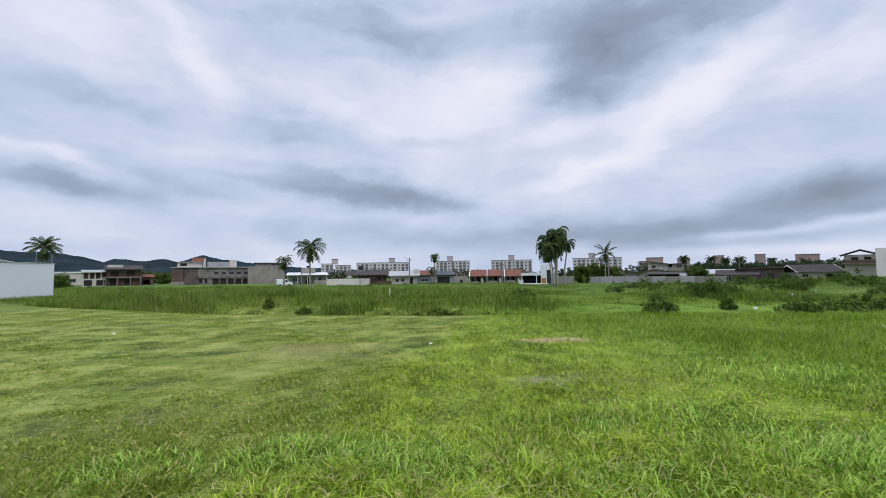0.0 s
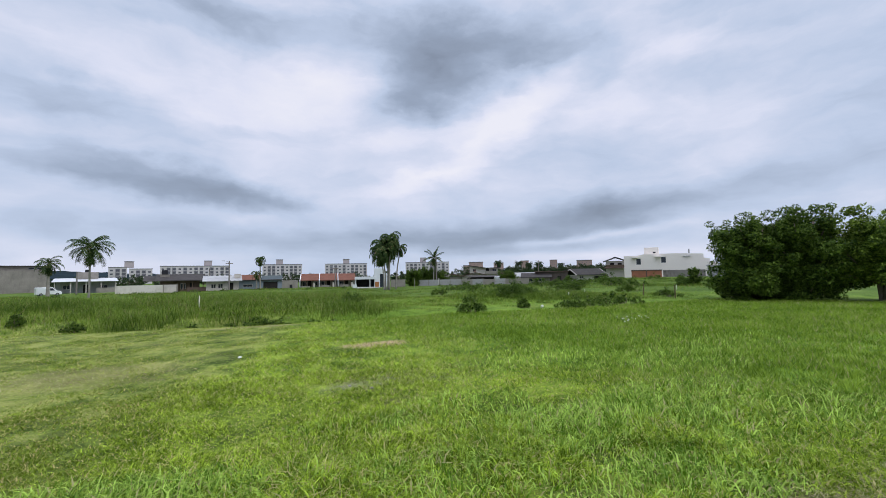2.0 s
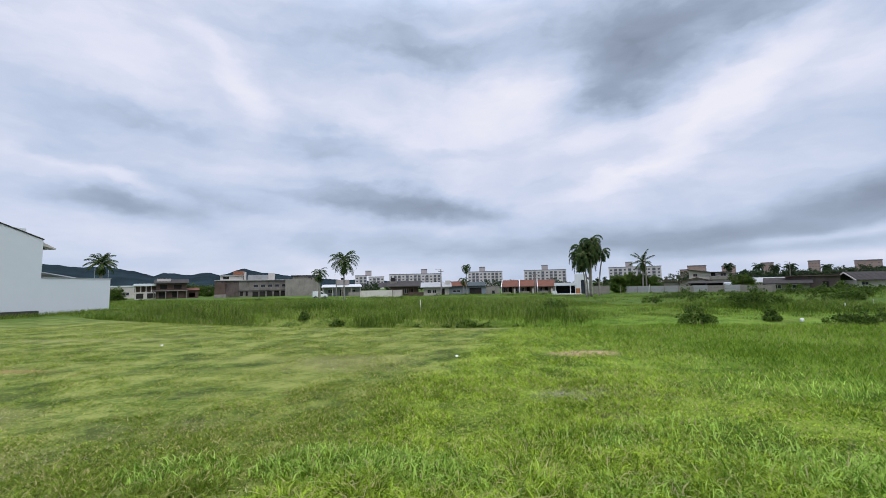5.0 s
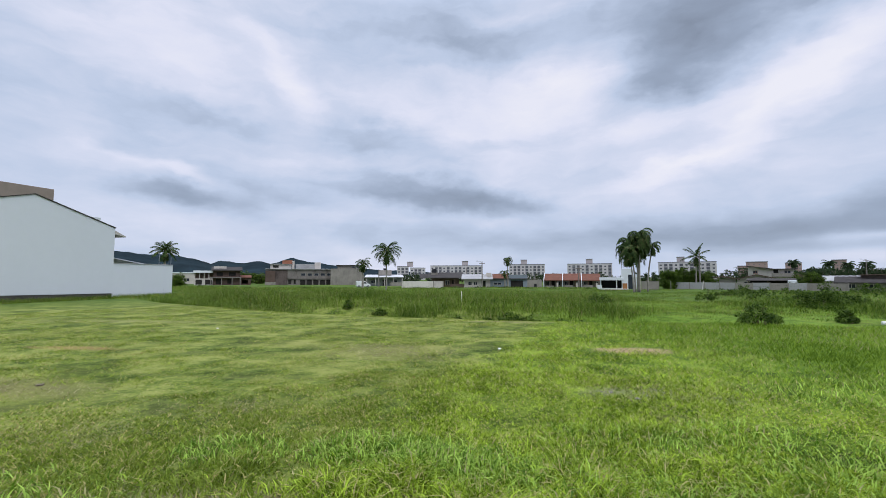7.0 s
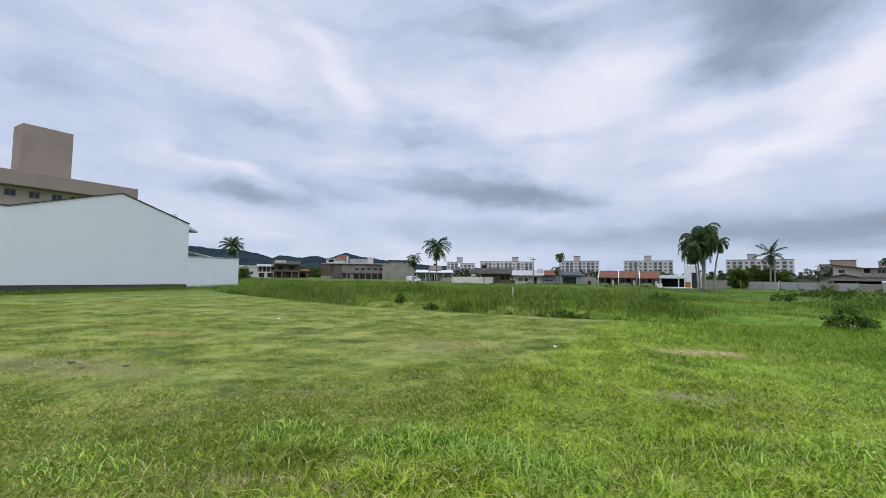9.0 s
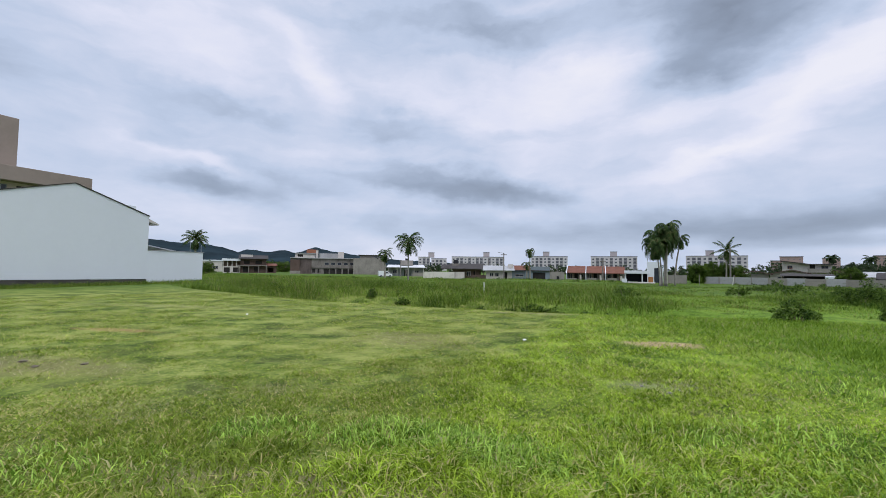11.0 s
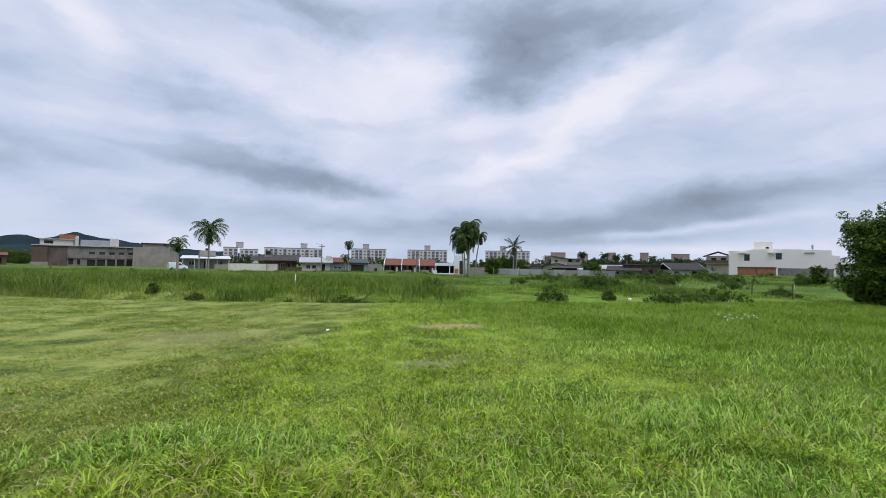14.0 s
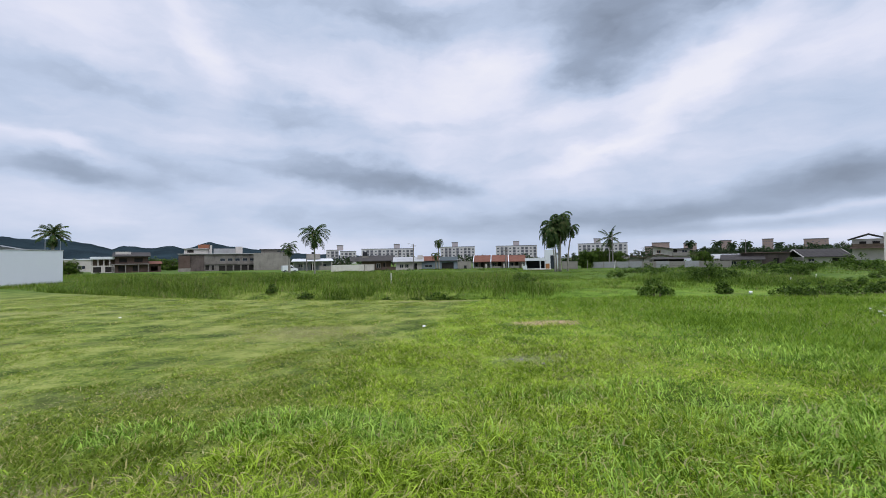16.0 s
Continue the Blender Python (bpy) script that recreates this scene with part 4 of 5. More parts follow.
def place_centre():
    # house with a pale veranda roof
    d = 118
    ob = stand("veranda_house", -15.9, d, "low house with a pale sheet veranda roof")
    w = 10.0
    holes = [(-3.9, -2.6, 0.7, 1.7), (-0.6, 0.3, -0.3, 1.7), (2.2, 3.6, 0.6, 1.6)]
    part("wall", walls(w, 8, 2.4, holes), GREYWALL, ob, "grey painted wall", at=pose(0, 2.2, 0))
    for o in holes[::2]:
        window(ob, *o, y=2.2)
    opening(ob, *holes[1], y=2.2)
    mono(ob, -5.6, 5.4, -0.4, 10.6, 2.35, 3.1, WHITESHEET, label="pale metal veranda roof")
    for i in range(5):
        x = -5.1 + i * 2.5
        part("post", boxes((x - 0.09, x + 0.09, -0.1, 0.08, -0.5, 2.4)), OFFWHITE, ob)
    part("upper_room", boxes((-1.6, 2.0, 6, 9, 3.0, 4.5)), CEMENT, ob, "grey upper block behind the roof")
    part("water_tank", boxes((-0.4, 0.5, 7, 8, 4.5, 5.1), bevel=0.1), BLACK, ob, "dark rooftop water tank")
    part("yard_wall", boxes((1.6, 6.0, -1.2, -1.05, -0.5, 1.0)), CEMENT, ob, "low grey yard wall")

    # walled lot with a hip-roofed house behind
    d = 97
    ob = stand("yard_wall", -10.78, d, "long cement-rendered yard wall with streaks", "wall", turn=0)
    part("panel", boxes((-4.75, 2.55, 0, 0.18, -0.6, 1.62)), PLASTER, ob, "streaked cement wall")
    part("panel", boxes((2.75, 4.75, 0, 0.18, -0.6, 1.62)), OFFWHITE, ob, "paler cement wall")
    part("pier", boxes((2.55, 2.75, -0.05, 0.22, -0.6, 1.68)), CEMENT, ob)
    part("pier", boxes((4.75, 4.98, -0.05, 0.22, -0.6, 1.68)), CEMENT, ob)
    ob = stand("timber_house", -7.6, 103, "brown timber house with a grey tiled roof")
    w = 7.0
    holes = [(0.0, 1.0, 0.5, 1.7), (1.7, 2.4, -0.2, 1.7)]
    part("wall", walls(w, 7, 2.35, holes), TIMBER, ob, "dark timber wall")
    window(ob, *holes[0])
    opening(ob, *holes[1])
    pitched(ob, -4.3, 4.6, -1.5, 8, 2.2, 3.5, GREYTILE, label="grey tiled roof", ribs=0.8)
    for x in (0.6, 2.2, 4.1):
        part("post", boxes((x - 0.07, x + 0.07, -1.3, -1.16, -0.5, 2.25)), TIMBER, ob)
    part("fence_panel", boxes((1.2, 6.6, -2.6, -2.5, -0.5, 0.85)), BRICK_OLD, ob, "brown board fence")
    part("chimney_base", boxes((-3.6, -1.9, 1.0, 2.4, 2.3, 3.6)), CEMENT, ob, "rendered tank base")
    part("water_tank", boxes((-3.3, -2.2, 1.2, 2.2, 3.6, 4.55), bevel=0.12), BLACK, ob, "dark blue water tank")
    pitched(ob, -6.4, -1.4, 0.5, 6, 2.2, 3.2, GREYTILE, "x")
    # small white house
    ob = stand("cottage", -3.2, 100, "small white house with a pale sheet roof")
    w = 6.2
    holes = [(-2.2, -1.3, 0.5, 1.4), (-0.9, 0.0, 0.5, 1.4), (1.3, 2.0, -0.2, 1.6)]
    part("wall", walls(w, 7, 1.9, holes), OFFWHITE, ob, "white rendered wall")
    for o in holes[:2]:
        window(ob, *o)
    opening(ob, *holes[2])
    pitched(ob, -3.8, 3.7, -0.8, 7.6, 1.9, 3.0, SHEET, label="pale fibre-cement roof", ribs=0.9)
    part("stack", boxes((2.2, 3.4, 1, 2.2, 1.9, 3.5)), OFFWHITE, ob, "pale stack")
    # blue-grey low house and its clay roof neighbour
    ob = stand("workshop", 1.0, 103, "low blue-grey house with a flat front")
    w = 9.2
    holes = [(0.6, 3.6, -0.3, 1.7), (-3.6, -1.6, 0.6, 1.2)]
    part("wall", walls(w, 6, 2.0, holes), BLUEGREY, ob, "blue-grey painted wall")
    opening(ob, *holes[0])
    window(ob, *holes[1])
    slab(ob, -4.8, 4.8, -0.4, 6.2, 2.0, 2.2, GREYTILE, label="flat grey roof edge")
    part("parapet", boxes((0.2, 4.6, -0.1, 0.2, 2.2, 3.1)), BLUEGREY, ob, "raised grey parapet")
    part("garden_wall", boxes((4.6, 8.0, -0.2, 0.0, -0.5, 1.9)), CEMENT, ob, "grey garden wall")
    part("door", boxes((6.2, 6.8, -0.24, -0.2, -0.4, 0.9)), BLACK, ob, "dark door")
    ob = stand("clay_roof_house", -0.3, 125, "house with a red clay tile roof")
    part("wall", boxes((-2.4, 2.4, 0, 6, -0.5, 2.0)), OFFWHITE, ob)
    pitched(ob, -2.8, 2.8, -0.6, 6.6, 2.0, 3.3, TILE)


place_centre()


def place_row_houses():
    """Terrace of clay-roofed row houses with white party walls."""
    d = 107
    n, w = 3, 4.5
    for i in range(n):
        b = 6.92 + i * 2.42
        ob = stand("row_house", b, d, "narrow row house with a clay tile roof and white party wall", "house", turn=b - 9.3, group="row houses")
        holes = [(-1.8, -1.0, 0.2, 1.4), (-0.5, 0.3, -0.3, 1.5), (0.9, 1.7, 0.4, 1.4)]
        # render of a darker tone puts part of the porch's shade into colour
        part("wall", walls(w - 0.25, 6, 2.3, holes), CEMENT, ob, "front wall under a porch, its shade partly in the dark render", at=pose(0, 2.4, 0))
        for o in holes[::2]:
            window(ob, *o, y=2.4)
        opening(ob, *holes[1], y=2.4)
        pitched(ob, -w / 2 + 0.12, w / 2 - 0.12, -0.3, 8.8, 1.55, 3.15, TILE, label="red clay tile roof", ribs=0.5)
        bm = prism(bmesh.new(), [(-0.4, -0.5), (-0.4, 1.62), (4.25, 3.48), (9, 1.6), (9, -0.5)], -w / 2 - 0.08, -w / 2 + 0.08)
        part("party_wall", bm, WHITE, ob, "white stepped party wall")
        for x in (-0.7, 0.8):
            part("post", boxes((x - 0.08, x + 0.08, -0.2, -0.04, -0.5, 1.6)), TIMBER, ob)
        part("front_wall", boxes((-w / 2 + 0.3, 0.2, -1.6, -1.45, -0.5, 0.35 + 0.12 * i)), CEMENT, ob, "low front wall")
        part("gate_pier", boxes((0.9, 1.3, -1.65, -1.4, -0.5, 1.1)), OFFWHITE, ob)


place_row_houses()


def place_modern():
    d = 92
    ob = stand("modern_house", 14.6, d, "modern white house with a dark open carport and tower")
    part("carport_back", boxes((-2.8, 1.2, 3.0, 3.2, -0.5, 2.1)), BLACK, ob, "dark recessed carport wall")
    part("side_wall", boxes((-2.95, -2.75, 0, 5, -0.5, 2.2)), WHITE, ob)
    slab(ob, -3.0, 1.6, -0.4, 5, 1.75, 2.35, WHITE, label="white roof fascia")
    part("tower", walls(2.2, 5, 4.1, [(0.1, 0.95, 0.0, 2.9)]), WHITE, ob, "white tower block", at=pose(2.3, -0.3, 0))
    part("panel", boxes((1.35, 2.2, -0.42, -0.33, 0.0, 1.15)), ORANGE, ob, "orange timber panel")
    part("pane", boxes((2.4, 3.25, -0.15, -0.12, 0.0, 2.9)), GLASS, ob, "tall dark window")
    part("right_wing", boxes((3.4, 4.0, 0.2, 5, -0.5, 2.9)), WHITE, ob)
    part("garden_wall", boxes((-2.9, 1.2, -1.6, -1.45, -0.5, 0.15)), WHITE, ob, "low white front wall")
    part("pier", boxes((-3.4, -2.5, -1.7, -1.4, -0.5, 0.75)), WHITE, ob, "white gate pier")
    part("pillar", boxes((0.15, 0.35, -0.3, -0.1, -0.5, 1.75)), WHITE, ob)
    ob = stand("garden_wall", 18.6, 90, "grey unrendered block garden wall", "wall")
    part("panel", boxes((-1.6, 1.5, 0, 0.18, -0.6, 1.65)), CEMENT, ob)
    part("coping", boxes((-1.65, 1.55, -0.03, 0.21, 1.65, 1.72)), CONCRETE, ob)
    # pale kerb slab in front of the modern house
    ob = stand("entrance_slab", 14.6, 86, "pale concrete entrance slab in the grass", "slab")
    part("slab", boxes((-2.2, 2.4, 0, 1.6, -0.2, 0.22), bevel=0.02), OFFWHITE, ob)


place_modern()


def place_apartments():
    """White four-storey blocks far behind the houses."""
    d = 400
    win = bpy.data.meshes.new("window")
    win_me = mesh_of("window", boxes((-0.85, 0.85, -0.06, 0.05, -0.65, 0.65)), APTGLASS)
    slit_me = mesh_of("window", boxes((-1.0, 1.0, -0.06, 0.05, -0.6, 0.6)), APTGREY)
    band_me = mesh_of("band", boxes((-1.3, 1.3, -0.12, 0.05, -5.2, 5.2)), APTGREY)
    bpy.data.meshes.remove(win)
    for b0, b1, top, tower in ((-14.2, -12.6, 0.026, -12.4), (-12.4, -10.3, 0.0225, None), (-9.6, -2.5, 0.0275, -4.8), (1.2, 5.95, 0.0298, 3.2), (8.85, 14.35, 0.0303, 11.6), (19.6, 25.6, 0.031, 22.0)):
        b = (b0 + b1) / 2
        w = math.radians(b1 - b0) * d
        h = 1.47 + top * d + 0.9
        ob = stand("apartment_block", b, d, "white four-storey apartment block with grey bands, far off", "building", group="distant apartment blocks")
        part("wall", walls(w, 14, h, [], -1.0), APTWHITE, ob, "white painted wall")
        part("parapet", boxes((-w / 2 - 0.2, w / 2 + 0.2, -0.2, 14.2, h, h + 0.5)), APTGREY, ob, "grey roof edge")
        if tower is not None:
            x = math.radians(tower - b) * d
            part("water_tower", boxes((x - 2.9, x + 2.9, 3, 9, h, h + 4.6)), APTPINK, ob, "white rooftop water tower")
            part("tower_cap", boxes((x - 3.1, x + 3.1, 2.7, 9.3, h + 4.6, h + 4.9)), APTGREY, ob)
        n = int(w / 3.6)
        for i in range(n):
            x = -w / 2 + (i + 0.5) * w / n
            dark = i % 5 in (1, 2, 4)
            if dark:
                part("band", band_me, None, ob, at=pose(x, 0, h - 6.2))
            for k in range(3):
                part("window", win_me, None, ob, at=pose(x, -0.12 if dark else 0, h - 2.2 - 2.9 * k))
        for k in range(2):
            part("floor_band", boxes((-w / 2 - 0.05, w / 2 + 0.05, -0.2, 0.05, h - 3.75 - 2.9 * k, h - 3.4 - 2.9 * k)), APTWHITE, ob, "white floor band")
    # brick-red towers beyond
    for b, w, top in ((29.3, 30, 0.0285), (32.4, 21, 0.0255), (35.9, 17, 0.029), (39.7, 15, 0.029), (28.0, 14, 0.021), (43.6, 30, 0.026)):
        d2 = 900
        ob = stand("tower_block", b, d2, "pinkish apartment tower on the horizon", "building", group="horizon towers")
        h = 1.47 + top * d2 + 1
        part("wall", walls(w, 16, h, [], -1.0), TERRA, ob)
        part("roof", boxes((-w / 2 - 0.5, w / 2 + 0.5, -0.5, 16.5, h, h + 1.2)), APTGREY, ob)
        for i in range(4):
            for k in range(4):
                part("window", slit_me, None, ob, at=pose(-w / 2 + (i + 0.5) * w / 4, 0, h - 4 - 4.5 * k))


place_apartments()


def place_fence():
    """Precast concrete fence of panels and posts."""
    panel = mesh_of("panel", boxes((-1.17, 1.17, -0.03, 0.03, -0.6, 0.40), (-1.17, 1.17, -0.03, 0.03, 0.415, 0.85), (-1.17, 1.17, -0.03, 0.03, 0.865, 1.25)), CEMENT)
    pale = mesh_of("panel", boxes((-1.17, 1.17, -0.03, 0.03, -0.6, 0.62), (-1.17, 1.17, -0.03, 0.03, 0.635, 1.3)), SHEET)
    post = mesh_of("post", boxes((-0.08, 0.08, -0.09, 0.09, -0.6, 1.36), bevel=0.015), CEMENT)
    x0, y0 = polar(21.3, 96)
    x1, y1 = polar(36.5, 94)
    a = math.degrees(math.atan2(y1 - y0, x1 - x0))
    L = math.hypot(x1 - x0, y1 - y0)
    ob = thing("fence", pose(x0, y0, G(x0, y0) + 0.15, 0, 0, a), "weathered precast concrete panel fence", "fence")
    n = int(L / 2.5)
    for i in range(n + 1):
        part("post", post, None, ob, at=pose(i * 2.5, 0, 0))
        if i < n:
            part("panel", pale if i < 4 or i in (5, 7) else panel, None, ob, at=pose(i * 2.5 + 1.25, 0, 0))


place_fence()


def place_right():
    # two-storey house with low annexes behind the fence
    d = 135
    ob = stand("two_storey_house", 30.4, d, "pale two-storey house with dark roofs behind a fence")
    part("side_wing", walls(4.4, 7, 3.0, [(-1.2, 0.8, 0.4, 2.2)]), BRICK_OLD, ob, "dark brown side wing", at=pose(6.6, 0.6, 0))
    w = 9.2
    holes = [(0.6, 1.6, 2.6, 4.2), (2.7, 4.0, 2.9, 4.0), (-3.6, -2.6, 3.2, 4.0), (-3.0, 0.5, 0.2, 1.6)]
    part("wall", walls(w, 8, 4.3, holes), OFFWHITE, ob, "stained off-white wall")
    opening(ob, *holes[0])
    window(ob, *holes[1])
    window(ob, *holes[2], BRICK)
    opening(ob, *holes[3], name="window_opening")
    bm = prism(bmesh.new(), [(-5.0, 5.1), (0.8, 4.2), (5.4, 4.25), (5.4, 4.45), (0.8, 4.42), (-5.0, 5.3)], -0.9, 8.6, along="y")
    part("roof", bm, GREYTILE, ob, "dark sloping roof")
    part("gable_wall", prism(bmesh.new(), [(-4.6, 4.3), (0.6, 4.3), (-4.6, 5.05)], 0.0, 0.2, along="y"), OFFWHITE, ob, "pale gable infill")
    part("balcony", boxes((0.2, 4.6, -1.2, 0.0, 2.3, 2.5)), CONCRETE, ob, "concrete balcony slab")
    part("balcony_rail", boxes((0.2, 4.6, -1.2, -1.1, 2.5, 3.3)), CEMENT, ob)
    ob = stand("annex", 29.2, 120, "low gabled annex with a brown roof")
    part("wall", walls(7.5, 6, 1.9, [(-2.5, -1.0, 0.3, 1.4)], -0.5, gable=2.9), OFFWHITE, ob)
    window(ob, -2.5, -1.0, 0.3, 1.4)
    pitched(ob, -4.6, 4.6, -0.9, 6.6, 1.75, 2.9, BRICK_OLD, "y", label="brown tiled roof")
    ob = stand("shed", 26.0, 110, "small grey shed with a brown sloping roof", "shed")
    part("wall", walls(5.0, 5, 2.0, [(-1.6, -0.4, 0.4, 1.4)]), CEMENT, ob)
    opening(ob, -1.6, -0.4, 0.4, 1.4, name="window_opening")
    pitched(ob, -3.0, 3.2, -0.6, 5.6, 1.9, 2.6, BRICK_OLD, "y")
    ob = stand("open_shed", 31.0, 112, "dark open shed beside the fence", "shed")
    # near-black back wall: the shed's inner shade is put into its colour
    part("back_wall", boxes((-5, 5, 4, 4.2, -0.5, 1.7)), DARK, ob)
    mono(ob, -5.4, 5.4, -0.4, 4.5, 1.55, 2.0, GREYTILE, label="dark sheet roof")
    for x in (-5, -1.7, 1.7, 5):
        part("post", boxes((x - 0.08, x + 0.08, -0.2, -0.04, -0.5, 1.6)), TIMBER, ob)
    ob = stand("water_drum", 32.2, 108, "white plastic water tank on a stand", "tank")
    part("tank", boxes((-0.8, 0.8, 0, 1.2, 0.9, 1.7), bevel=0.15), WHITE, ob)
    part("stand", boxes((-0.7, 0.7, 0.1, 1.1, -0.5, 0.9)), DARK, ob)
    # long pale roofs and low houses
    ob = stand("long_shed", 36.8, 118, "long low shed with a pale green-grey roof", "shed")
    part("wall", walls(9, 6, 1.7, [(-3, -1, 0.3, 1.2), (1, 3, 0.3, 1.2)]), OFFWHITE, ob)
    opening(ob, -3, -1, 0.3, 1.2, name="window_opening")
    opening(ob, 1, 3, 0.3, 1.2, name="window_opening")
    pitched(ob, -5, 5, -0.6, 6.6, 1.6, 2.6, SHEET, label="pale sheet roof", ribs=1.0)
    for b, d, w, h, rh, wm, rm in ((37.4, 100, 6.2, 1.4, 2.3, CEMENT, GREYTILE), (39.3, 112, 5.4, 1.8, 2.7, CEMENT, GREYTILE), (41.6, 116, 5.0, 1.9, 3.0, STAINED, GREYTILE), (42.6, 125, 6.0, 1.9, 2.6, CEMENT, GREYTILE)):
        ob = stand("bungalow", b, d, "low rendered bungalow with a dark tiled roof", group="bungalows")
        holes = [(-w * 0.32, -w * 0.14, 0.4, 1.2), (w * 0.1, w * 0.3, 0.4, 1.2)]
        part("wall", walls(w, 7, h, holes, -0.6), wm, ob)
        for o in holes:
            window(ob, *o)
        pitched(ob, -w / 2 - 0.5, w / 2 + 0.5, -0.7, 7.6, h - 0.1, rh, rm, "x" if b < 38 else "y", label="dark tiled roof", ribs=0.8)
    # house turned cornerwise, with a broad grey roof and white verge boards
    ob = stand("corner_house", 44.3, 104, "old house with a broad grey roof and white verge boards", turn=24)
    part("wall", walls(6.4, 6, 1.15, [(-2.6, -1.6, 0.3, 0.9), (1.0, 2.2, -0.3, 0.9)], -0.6), PLASTER, ob, "weathered pale wall")
    window(ob, -2.6, -1.6, 0.3, 0.9)
    opening(ob, 1.0, 2.2, -0.3, 0.9)
    pitched(ob, -3.7, 3.7, -1.1, 7.1, 1.1, 2.5, GREYTILE, "x", label="broad grey tiled roof", ribs=0.7)
    for x in (-3.8, 3.71):
        bm = prism(bmesh.new(), [(-1.15, 1.02), (3.0, 2.47), (7.15, 1.02), (7.15, 1.24), (3.0, 2.69), (-1.15, 1.24)], x, x + 0.09)
        part("verge_board", bm, OFFWHITE, ob, "white painted verge board")
    ob = stand("low_store", 39.4, 102, "low brown store with a stained flat front", "shed")
    part("wall", walls(7.6, 5, 2.5, [(-2.8, -1.5, 0.2, 1.3), (1.4, 2.2, 0.1, 1.5)], -0.6), STAINED, ob, "stained brown wall")
    opening(ob, -2.8, -1.5, 0.2, 1.3, name="window_opening")
    opening(ob, 1.4, 2.2, 0.1, 1.5)
    slab(ob, -4.0, 4.0, -0.5, 5.3, 2.5, 2.65, BRICK_OLD, label="brown roof edge")
    ob = stand("balcony_house", 47.4, 140, "two-storey house with a brown roof and balcony")
    holes = [(-1.6, -0.4, 3.1, 4.3), (0.6, 1.8, 3.1, 4.3)]
    part("wall", walls(5.6, 7, 4.9, holes), OFFWHITE, ob)
    for o in holes:
        opening(ob, *o)
    pitched(ob, -3.6, 3.6, -1.2, 8, 4.7, 6.0, GREYTILE, "y", label="brown tiled roof")
    mono(ob, -3.2, 3.6, -1.6, 0.1, 2.6, 3.0, BRICK_OLD, name="porch_roof")
    part("balcony_rail", boxes((-2.8, 2.8, -1.2, -1.1, 3.0, 3.7)), TIMBER, ob)

    # white modern house with stepped parapet
    d = 120
    ob = stand("white_modern_house", 53.0, d, "large white flat-roofed house with stepped parapet")
    k = lambda b: math.tan(radians(b - 53.0)) * d
    hs = [(k(50.1) - 0.6, k(50.1) + 0.5, 3.25, 4.85), (k(52.84) - 0.55, k(52.84) + 0.55, 3.6, 5.1)]
    w = k(58.2) - k(48.4)
    cx = (k(58.2) + k(48.4)) / 2
    loc = [(a - cx, b - cx, c, e) for a, b, c, e in hs]
    wall = part("wall", walls(k(57.0) - k(48.4), 9, 5.6, [(a + cx - (k(57.0) + k(48.4)) / 2, b + cx - (k(57.0) + k(48.4)) / 2, c, e) for a, b, c, e in loc], -0.5), WARMWHITE, ob, "smooth white wall", at=pose((k(57.0) + k(48.4)) / 2, 0, 0))
    for a, b, c, e in loc:
        window(ob, a + cx, b + cx, c, e, STEEL, bar=False)
    part("raised_parapet", prism(bmesh.new(), [(k(49.9), 5.6), (k(50.7), 5.95), (k(54.2), 5.9), (k(57.0), 5.6)], 0.0, 0.3, along="y"), WARMWHITE, ob)
    part("roof_tower", boxes((k(50.7), k(52.35), 2, 6, 5.6, 7.75), bevel=0.03), WARMWHITE, ob, "white rooftop block")
    part("vent", boxes((k(51.7), k(52.0), 1.95, 2.05, 6.2, 6.55)), BLACK, ob, "small dark vent")
    part("wing", prism(bmesh.new(), [(k(57.0), -0.5), (k(57.0), 4.6), (k(57.6), 4.4), (k(57.6), 3.5), (k(58.4), 3.4), (k(58.4), -0.5)], 0.1, 8, along="y"), WARMWHITE, ob, "lower stepped white wing")
    for b in (49.6, 52.2):
        part("hood", boxes((k(b) - 0.55, k(b) + 0.9, -0.75, 0.02, 5.0, 5.25)), WARMWHITE, ob, "projecting window hood")
    part("flue", boxes((k(55.5), k(55.65), 1, 1.2, 5.9, 6.9)), STEEL, ob, "thin roof flue")
    part("gutter_box", boxes((k(54.9), k(55.7), -0.2, 0.02, 5.0, 5.2)), STEEL, ob)
    ob = stand("boundary_wall", 50.9, 112, "orange brick boundary wall with dark coping", "wall")
    part("panel", boxes((-3.3, 3.3, 0, 0.2, -0.6, 1.65)), BRICK, ob, "orange brick panel")
    part("coping", boxes((-3.4, 3.4, -0.12, 0.32, 1.65, 1.9)), BRICK_OLD, ob, "dark red coping")
    part("pier", boxes((-0.1, 0.1, -0.05, 0.0, -0.6, 1.65)), BRICK_OLD, ob)
    ob = stand("garden_wall", 54.9, 114, "dark grey weathered garden wall", "wall")
    part("panel", boxes((-4.3, 4.4, 0, 0.2, -0.6, 1.6)), CONCRETE, ob)
    ob = stand("grey_shed", 58.4, 112, "grey metal shed beside the trees", "shed")
    part("wall", walls(4.2, 6, 2.5, []), SHEET, ob)
    slab(ob, -2.4, 2.4, -0.3, 6.3, 2.5, 2.65, STEEL)
    # dark-roofed house beside the trees
    ob = stand("roofed_house", 77.0, 60, "white house with a dark roof seen beyond the trees")
    part("wall", walls(9, 8, 4.6, [(-3, -1.5, 0.8, 2.0)]), WHITE, ob)
    window(ob, -3, -1.5, 0.8, 2.0)
    pitched(ob, -5.0, 5.0, -0.8, 8.8, 4.5, 6.2, GREYTILE, "x")


place_right()


